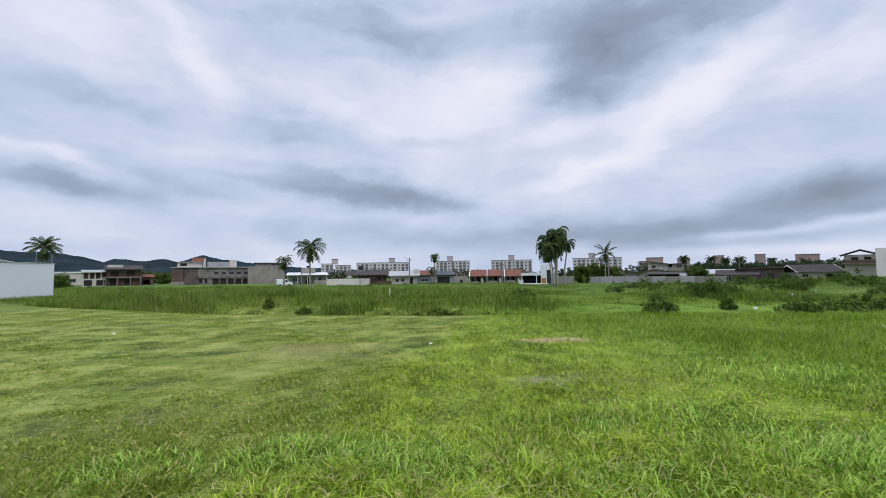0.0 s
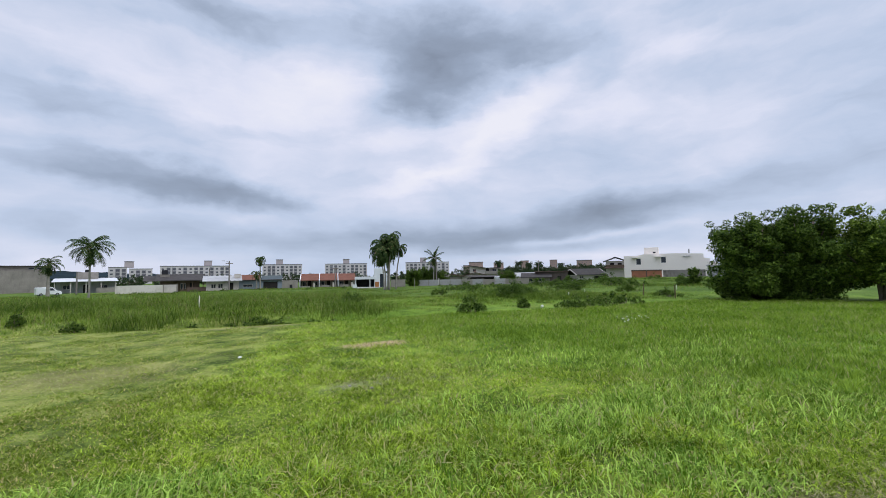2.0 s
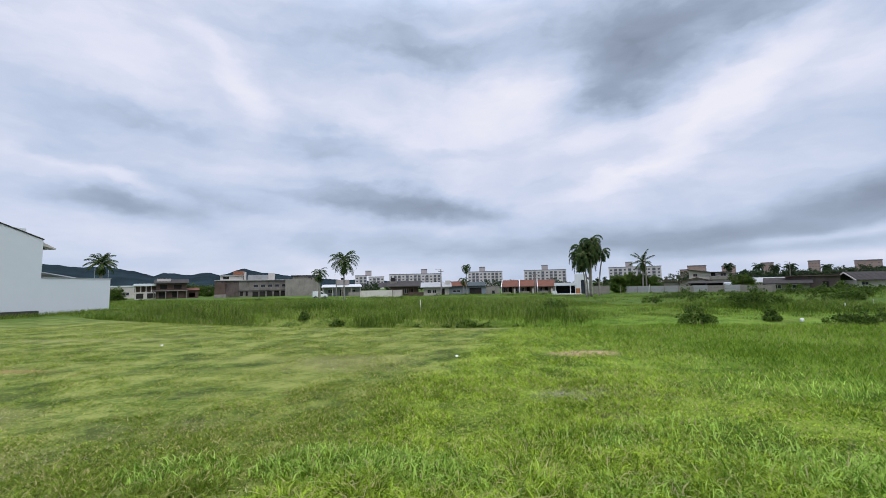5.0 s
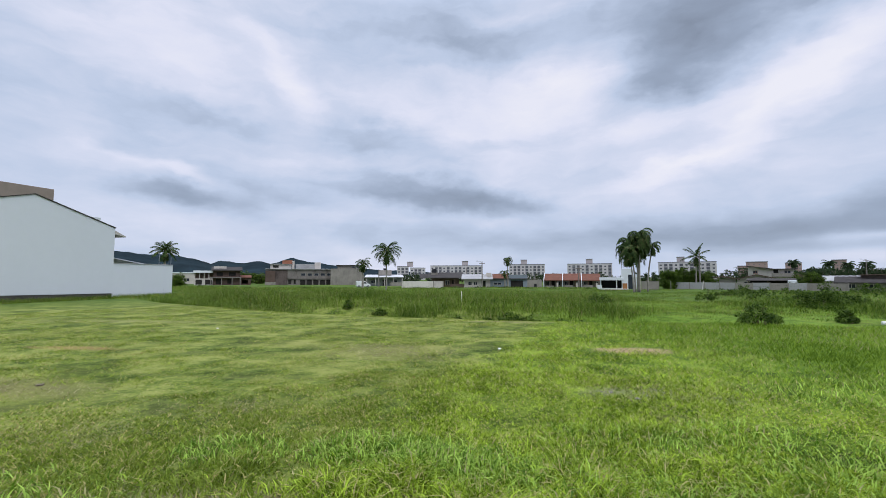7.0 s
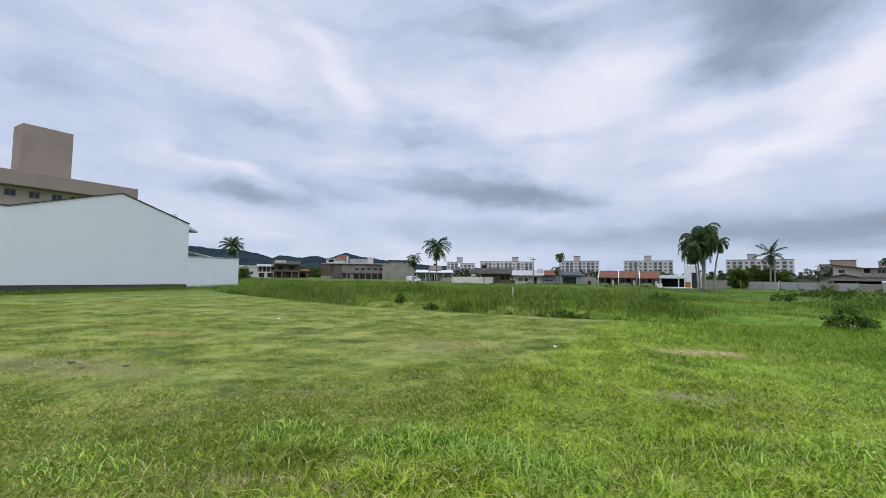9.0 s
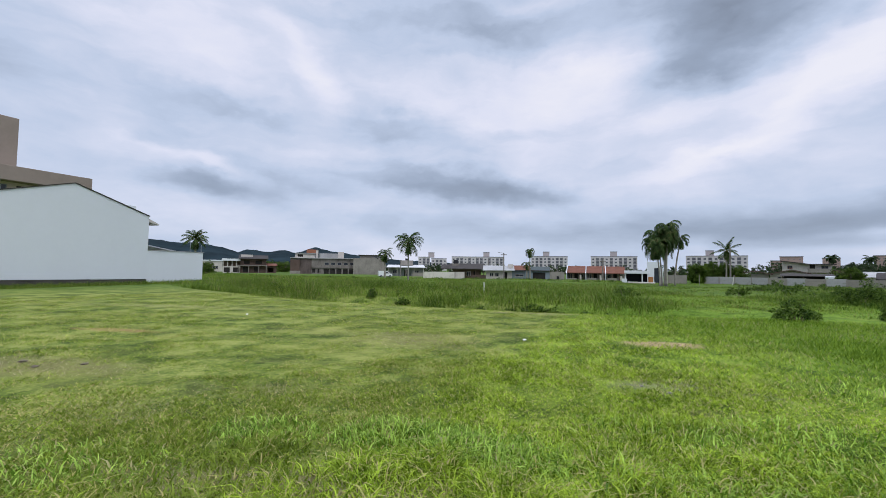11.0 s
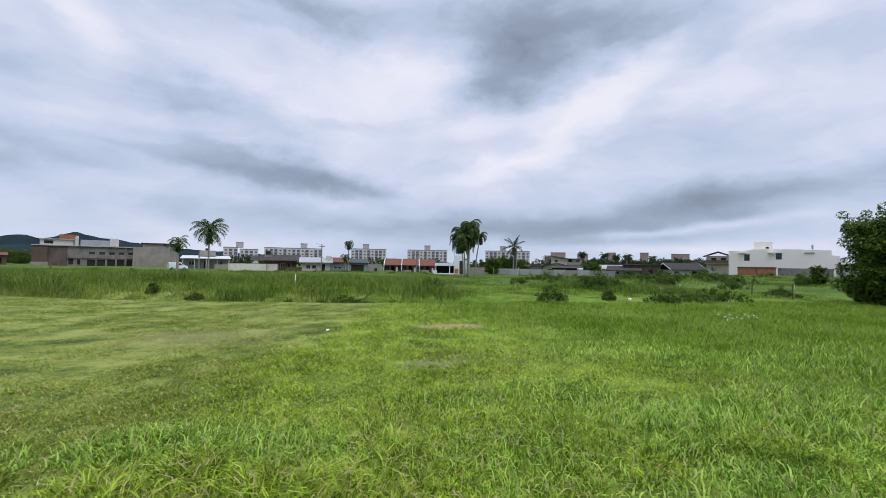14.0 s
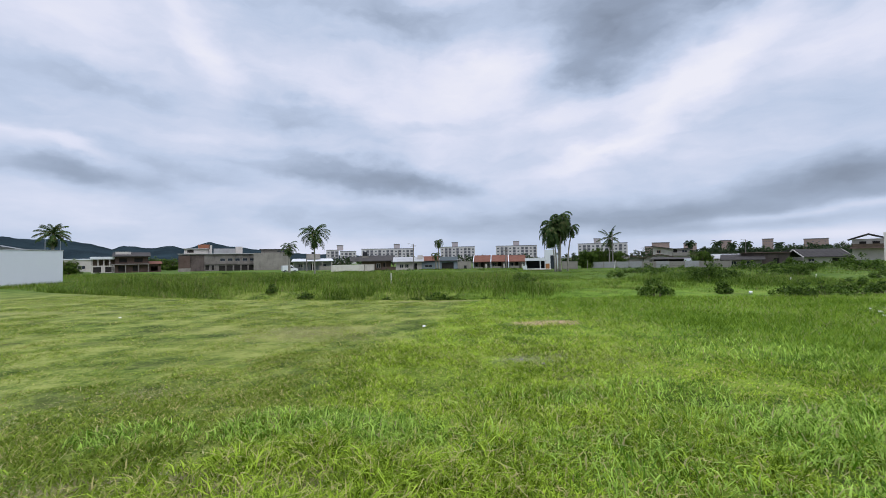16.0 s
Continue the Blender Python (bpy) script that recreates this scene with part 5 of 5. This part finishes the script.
# ---- hills ----
def build_hills():
    """Wooded ridge on the horizon."""
    bs = (-80, -62, -52, -46.1, -44.1, -40.9, -39.1, -37.2, -36.2, -34, -32, -30.4, -28, -25.4, -22.9, -18, -10, 0)
    hs = (0.03, 0.045, 0.05, 0.047, 0.0435, 0.043, 0.037, 0.0275, 0.034, 0.029, 0.034, 0.0285, 0.0415, 0.0325, 0.0275, 0.018, 0.012, 0.002)
    vs, ts = [], []
    cols, rows = 240, 9
    for i in range(cols):
        b = -80 + 80 * i / (cols - 1)
        top = float(np.interp(b, bs, hs)) * 2600 * 1.08 + 1.5 + 1.2 * math.sin(i * 1.7) + 1.8 * math.sin(i * 0.61 + 1)
        for j in range(rows):
            s = j / (rows - 1)
            d = 2100 + 500 * s
            x, y = polar(b, d)
            vs.append((x, y, -3 + (top + 3) * s ** 0.8 * (1 + 0.06 * math.sin(i * 0.5 + j * 1.3) * (1 - s))))
    for i in range(cols - 1):
        for j in range(rows - 1):
            a = i * rows + j
            ts += [(a, a + rows, a + rows + 1), (a, a + rows + 1, a + 1)]
    me = raw_mesh("hills", vs, ts, FOREST)
    tagged(new("hills", me), "dark wooded hills on the horizon, haze blue mixed into their colour", "hills", kind="structure")


build_hills()

# ---- trees, palms and shrubs in place ----
palm(*polar(-15.7, 80), 6.9, 3.5, "tall queen palm with a full arching crown", fronds=28, seed=3, radius=0.115, droop=1.0, z=-1.0, leaflet=0.035)
palm(*polar(-18.85, 98), 5.3, 2.5, "smaller queen palm with ragged yellowing fronds", fronds=18, seed=5, radius=0.2, droop=1.15, skirt=12, z=-1.0, leaflet=0.04)
palm(*polar(0.96, 100), 6.5, 1.9, "slender palm with a tufted drooping crown", fronds=16, seed=8, radius=0.13, droop=1.9, z=-1.0)
palm(*polar(0.55, 99), 3.4, 1.7, "short palm with drooping fronds", fronds=12, seed=9, radius=0.13, droop=1.6, z=-1.0)
for b, d, h, fr, ln, sd, sk in ((17.4, 75, 8.9, 2.9, (0.25, 0), 11, 26), (16.9, 76, 7.7, 3.2, (-0.7, 0), 12, 30), (17.2, 77, 7.0, 3.2, (0.0, 0.3), 13, 30), (16.7, 74.5, 6.3, 3.1, (-0.7, -0.2), 14, 30), (17.3, 76, 7.6, 3.1, (0.2, 0.2), 15, 30)):
    palm(*polar(b, d), h, fr, "queen palm in a dense clump with hanging dark fronds", fronds=24, droop=1.7, lean=ln, seed=sd, radius=0.1, skirt=sk, z=-1.0)
palm(*polar(18.3, 78), 7.4, 2.1, "leaning palm with a thin grey trunk", fronds=16, droop=1.6, lean=(0.95, 0), seed=16, radius=0.11, skirt=8, z=-1.0)
palm(*polar(23.45, 100), 6.3, 2.9, "coconut-like palm with wind-swept dark fronds", fronds=13, droop=0.45, lean=(0.2, 0), seed=17, radius=0.13, skirt=4, z=-1.0)
palm(*polar(-41.8, 75), 6.1, 2.2, "dark palm behind the white yard wall", fronds=24, droop=0.75, seed=18, radius=0.18, z=-0.9)
tree("broadleaf_tree", *polar(61.8, 26), 4.5, 2.1, "dense dark green broadleaf tree branching to the ground", per=1250, leaf=0.066, low=0.03, boughs=46, sub=13, seed=21, clump=0.92)
tree("broadleaf_tree", *polar(66.0, 26.5), 4.75, 1.95, "dense dark green broadleaf tree branching to the ground", per=1250, leaf=0.066, low=0.05, boughs=40, sub=13, seed=22, clump=0.92)
tree("broadleaf_tree", *polar(71.6, 27), 4.35, 2.2, "spreading dark green tree with gaps below its crown", per=1250, leaf=0.066, low=0.3, boughs=34, sub=13, seed=23, clump=0.92, material=LIGHT_LEAF)
tree("broadleaf_tree", *polar(76.5, 28), 3.9, 1.8, "spreading dark green tree beside a white house", per=1250, leaf=0.066, low=0.5, boughs=22, sub=12, seed=24, clump=0.92)
for i, (b, d, h, sp) in enumerate(((20.6, 96, 3.6, 2.2), (22.3, 101, 3.9, 2.6), (24.3, 102, 3.3, 2.4), (33.6, 104, 2.9, 3.0), (56.0, 52, 1.5, 0.8), (-42.0, 78, 2.6, 1.6), (-40.6, 104, 2.4, 2.4), (-33.0, 190, 4.5, 5), (-31.9, 180, 4.2, 5))):
    tree("garden_tree", *polar(b, d), h + 0.8, sp, "rounded dark green garden tree behind the houses", per=420, leaf=0.11, low=0.06, boughs=34, sub=8, seed=40 + i)
for i in range(46):
    rng = random.Random(900 + i)
    b = -20 + 68 * (i / 45) + rng.uniform(-0.7, 0.7)
    d = rng.uniform(170, 260) if b < 26 else rng.uniform(190, 330)
    tree("distant_tree", *polar(b, d), (0.016 if b < 26 else 0.022) * d * rng.uniform(0.6, 1.15) + 1.5, rng.uniform(4, 8), "distant dark tree between the roofs", per=40, leaf=0.34, low=0.05, boughs=18, sub=7, seed=300 + i, material=FAR_LEAF)
for i in range(26):
    rng = random.Random(1500 + i)
    b = 31 + 17 * (i / 25) + rng.uniform(-0.4, 0.4)
    d = rng.uniform(165, 240)
    tree("distant_tree", *polar(b, d), 0.0235 * d * rng.uniform(0.75, 1.12) + 1.5, rng.uniform(3.5, 6), "distant dark tree behind low roofs", per=60, leaf=0.3, low=0.05, boughs=20, sub=7, seed=700 + i, material=FAR_LEAF)
for i, (b, d, h) in enumerate(((32.4, 230, 8.0), (35.1, 240, 7.6), (36.5, 240, 6.8), (37.8, 220, 6.4), (40.6, 250, 6.4))):
    palm(*polar(b, d), h, 3.0, "distant palm among the trees", fronds=26, droop=1.1, leaflet=0.09, leaf=FAR_LEAF, seed=70 + i, radius=0.25, z=-1)
# first five: added to darken the ditch edge, where shadow and tall grass lie
shrubs = ((1.0, 16.2, 0.4, 0.55), (2.1, 16.1, 0.35, 0.5), (-0.7, 16.7, 0.4, 0.5), (-1.9, 16.9, 0.35, 0.45), (3.1, 16.0, 0.35, 0.5), (8.2, 15.0, 0.68, 0.85), (13.9, 14.3, 0.55, 1.0), (12.4, 13.9, 0.6, 0.7), (15.2, 14.5, 0.62, 1.0), (16.3, 14.3, 0.5, 0.9), (11.2, 15.6, 0.55, 0.4), (15.2, 22.4, 1.15, 1.3), (16.6, 23.4, 1.0, 1.5))
shrubs += ((17.2, 23.6, 0.7, 0.8), (19.0, 29.0, 0.9, 1.2),
          (32.5, 35.5, 1.2, 1.6), (34.8, 33.2, 1.4, 1.8), (30.6, 37.0, 0.9, 1.4), (38.0, 34.0, 1.0, 1.6), (40.5, 28.5, 1.3, 0.9), (0.3, 16.2, 0.5, 0.55), (-3.6, 17.2, 0.3, 0.5), (-10.5, 19.5, 0.36, 0.5),
          (6.2, 28, 0.7, 1.0), (22, 16.5, 0.6, 0.9), (24, 36, 0.9, 1.3), (18, 33, 0.8, 1.1), (27.5, 24, 0.8, 1.1), (-7.8, 20.4, 0.45, 0.4), (-5.7, 18.9, 0.42, 0.4), (31, 55, 1.2, 1.6), (36, 58, 1.2, 1.8), (44, 52, 1.4, 1.8))
# thicket in front of the low houses
shrubs += tuple((*polar(37.5 + 1.05 * i, 74 + 5 * math.sin(2.3 * i)), 1.15 + 0.5 * math.sin(1.7 * i + 1), 1.7 + 0.5 * math.sin(2.9 * i)) for i in range(11))
rng = random.Random(77)
for i in range(22):
    bb, rr = rng.uniform(24, 57), rng.uniform(34, 78)
    x, y = polar(bb, rr)
    if y > np.interp(x, EDGE_X, EDGE_Y) + 2:
        shrubs += ((x, y, rng.uniform(0.35, 0.7) * (1 + rr / 90), rng.uniform(0.4, 1.0) * (1 + rr / 70)),)
for i in range(18):
    x, y = polar(-38 + 50 * i / 17 + rng.uniform(-1, 1), rng.uniform(84, 94))
    shrubs += ((x, y, rng.uniform(0.35, 0.75), rng.uniform(0.6, 1.5)),)


def shrub(x, y, height, spread, near, seed):
    """A ragged mound of leafy shoots that starts at the ground, with thin stems inside."""
    rng = random.Random(seed)
    np.random.seed(seed)
    ob = thing("shrub", pose(x, y, G(x, y)), "low dark green shrub in the meadow", "shrub")
    cs, rs, st = [], [], bmesh.new()
    long = rng.uniform(0, math.tau)
    for i in range(46 if near else 26):
        a, q = rng.uniform(0, math.tau), math.sqrt(rng.random())
        stretch = 1 + 0.3 * math.cos(2 * (a - long))
        top = height * (1 - 0.75 * q * q) * rng.uniform(0.65, 1.15)
        c = Vector((math.cos(a) * q * spread * stretch, math.sin(a) * q * spread * stretch, top * rng.uniform(0.35, 0.95)))
        cs.append(tuple(c))
        rs.append(height * rng.uniform(0.10, 0.24))
        if i % 4 == 0:
            tube(st, ((c.x * 0.4, c.y * 0.4, -0.05), (c.x * 0.75, c.y * 0.75, c.z * 0.6), tuple(c)), (0.016, 0.011, 0.005), 5)
    part("stems", st, BARK, ob, "thin brown stems")
    v, t = leaf_cloud(cs, rs, 3000 if near else 700, 0.042 if near else 0.085)
    v[:, 2] = np.maximum(v[:, 2], 0.01)
    part("foliage", raw_mesh("foliage", v, t, SHRUB), None, ob, "small dark green leaves")


for i, (x, y, h, sp) in enumerate(shrubs):
    shrub(x, y, h, sp * 0.8, y < 30, 500 + i)


# ---- posts, poles, litter, van ----
def post(x, y, h, r, label, material, name="post", lean=0.0):
    bm = bmesh.new()
    tube(bm, ((0, 0, -0.2), (lean * 0.5, 0, h * 0.5), (lean, 0, h)), (r, r * 0.95, r * 0.85), 7)
    me = mesh_of(name, bm, material)
    ob = new(name, me)
    ob.matrix_world = pose(x, y, G(x, y))
    return tagged(ob, label, "post")


post(-2.4, 24.5, 0.8, 0.032, "white painted stake in the tall grass", PALE_WOOD)
post(17.6, 19.8, 0.34, 0.028, "short white marker stake", PALE_WOOD)
post(22.4, 23.5, 0.34, 0.028, "short white marker stake", PALE_WOOD)
post(31.0, 22.4, 0.4, 0.03, "short white marker stake", PALE_WOOD)
post(22.6, 18.6, 0.75, 0.035, "thin leaning wooden stake", TIMBER, lean=0.06)
post(21.2, 15.4, 0.75, 0.03, "dark rotten wooden post in the weeds", TIMBER)
post(*polar(20.8, 84), 1.75, 0.05, "grey wooden fence post", CEMENT)
post(*polar(24.0, 90), 1.7, 0.05, "leaning pale wooden fence post", PALE_WOOD, lean=0.3)


def utility_pole(b, d, h, label, lamp=True):
    ob = stand("utility_pole", b, d, label, "pole")
    bm = bmesh.new()
    tube(bm, ((0, 0, -0.4), (0, 0, h)), (0.16, 0.1), 8)
    part("shaft", bm, CONCRETE, ob, "round concrete shaft")
    if lamp:
        part("crossarm", boxes((-0.7, 0.7, -0.06, 0.06, h - 0.55, h - 0.42)), TIMBER, ob)
        bm = bmesh.new()
        tube(bm, ((0, 0, h - 0.3), (-0.5, -0.6, h - 0.05), (-1.0, -1.1, h)), (0.04, 0.035, 0.03), 6)
        arm = part("lamp_arm", bm, STEEL, ob)
        part("lamp_head", boxes((-1.35, -0.85, -1.3, -1.0, h - 0.06, h + 0.06), bevel=0.02), STEEL, arm)


utility_pole(-2.53, 99, 6.2, "concrete utility pole with a street lamp")
utility_pole(-4.63, 120, 5.2, "bare concrete utility pole behind houses", lamp=False)
utility_pole(10.2, 104, 5.0, "slender pole with a street lamp")
utility_pole(23.85, 96, 7.2, "tall thin pale pole", lamp=False)
utility_pole(-16.7, 104, 4.2, "short bare concrete utility pole", lamp=False)
utility_pole(37.75, 180, 7.8, "distant wooden utility pole with crossarm")


def place_van():
    x, y = polar(-18.8, 104)
    ob = thing("van", pose(x, y, G(x, y), 0, 0, 30) @ Matrix.Scale(0.82, 4), "white panel van parked by the street", "van")
    body = bmesh.new()
    prof = [(-2.1, 0.3), (-2.1, 1.75), (-1.95, 1.88), (0.55, 1.88), (1.25, 1.15), (2.0, 0.95), (2.1, 0.7), (2.1, 0.3)]
    prism(body, prof, -0.85, 0.85, along="y")
    bmesh.ops.bevel(body, geom=body.edges[:], offset=0.06, segments=2, affect="EDGES", profile=0.5)
    part("body", body, CARPAINT, ob, "white painted body")
    part("side_window", prism(bmesh.new(), [(0.1, 1.15), (0.1, 1.65), (0.5, 1.65), (0.98, 1.15)], -0.875, -0.855, along="y"), GLASS, ob)
    part("windscreen", prism(bmesh.new(), [(0.66, 1.80), (1.20, 1.24), (1.24, 1.27), (0.70, 1.83)], -0.7, 0.7, along="y"), GLASS, ob)
    part("bumper", boxes((2.05, 2.2, -0.8, 0.8, 0.3, 0.55), bevel=0.03), BLACK, ob)
    part("headlight", boxes((1.95, 2.12, -0.82, -0.5, 0.7, 0.88), bevel=0.02), GLASS, ob)
    for px in (-1.35, 1.35):
        for py in (-0.8, 0.8):
            bm = bmesh.new()
            tube(bm, ((px, py - 0.1, 0.3), (px, py + 0.1, 0.3)), (0.31, 0.31), 16)
            wheel = part("wheel", bm, RUBBER, ob)
            bm = bmesh.new()
            tube(bm, ((px, py - 0.115, 0.3), (px, py + 0.115, 0.3)), (0.18, 0.18), 12)
            part("rim", bm, STEEL, wheel)


place_van()


def crumple(name, x, y, size, label, material, seed, lift=0.5):
    rng = random.Random(seed)
    bm = bmesh.new()
    bmesh.ops.create_icosphere(bm, subdivisions=2, radius=size)
    for v in bm.verts:
        v.co *= rng.uniform(0.65, 1.15)
        v.co.z *= lift
    me = mesh_of(name, bm, material)
    ob = new(name, me)
    ob.matrix_world = pose(x, y, G(x, y) + size * lift * 0.8, 0, 0, rng.uniform(0, 360))
    return tagged(ob, label, "litter")


crumple("paper_scrap", -0.17, 9.02, 0.045, "crumpled white paper scrap on the lawn", PAPER, 1, 0.35)
crumple("plastic_bag", 11.9, 15.1, 0.075, "crumpled white plastic bag in the weeds", PAPER, 2, 0.9)
crumple("paper_scrap", -8.5, 11.5, 0.04, "small white scrap on the mown grass", PAPER, 3)
for i, (x, y, s) in enumerate(((1.55, 5.62, 0.05), (1.7, 5.75, 0.04), (1.95, 5.9, 0.04), (2.3, 5.8, 0.05), (2.45, 6.1, 0.04), (1.8, 6.2, 0.05), (2.1, 5.55, 0.035), (1.3, 5.9, 0.04))):
    crumple("stone", x, y, s * 0.6, "small grey stone in the worn patch", CEMENT, 30 + i, 0.5)

for i, (x, y, s) in enumerate(((-7.6, 5.1, 0.06), (-7.1, 4.9, 0.05), (-6.6, 5.2, 0.05))):
    crumple("earth_clod", x, y, s, "dark earth clod at the mown edge", BARK, 60 + i, 0.4)


def flowers():
    ob = thing("flower_clump", pose(9.9, 8.6, 0), "clump of small white wild flowers", "flower")
    rng = random.Random(5)
    bm, st = bmesh.new(), bmesh.new()
    for i in range(13):
        x, y, z = rng.gauss(0, 0.36), rng.gauss(0, 0.14), rng.uniform(0.14, 0.24)
        for k in range(5):
            a = k * math.tau / 5
            c = Vector((x, y, z))
            p = [c, c + Vector((math.cos(a - 0.4) * 0.022, math.sin(a - 0.4) * 0.022, 0.008)), c + Vector((math.cos(a) * 0.036, math.sin(a) * 0.03, 0.004 + 0.03 * math.sin(a))), c + Vector((math.cos(a + 0.4) * 0.022, math.sin(a + 0.4) * 0.022, 0.008))]
            bm.faces.new([bm.verts.new(v) for v in p])
        tube(st, ((x, y, -0.02), (x, y, z)), (0.003, 0.002), 4)
    part("petals", bm, PETAL, ob, "white petals")
    part("stems", st, SHRUB, ob, "thin green stems")


flowers()
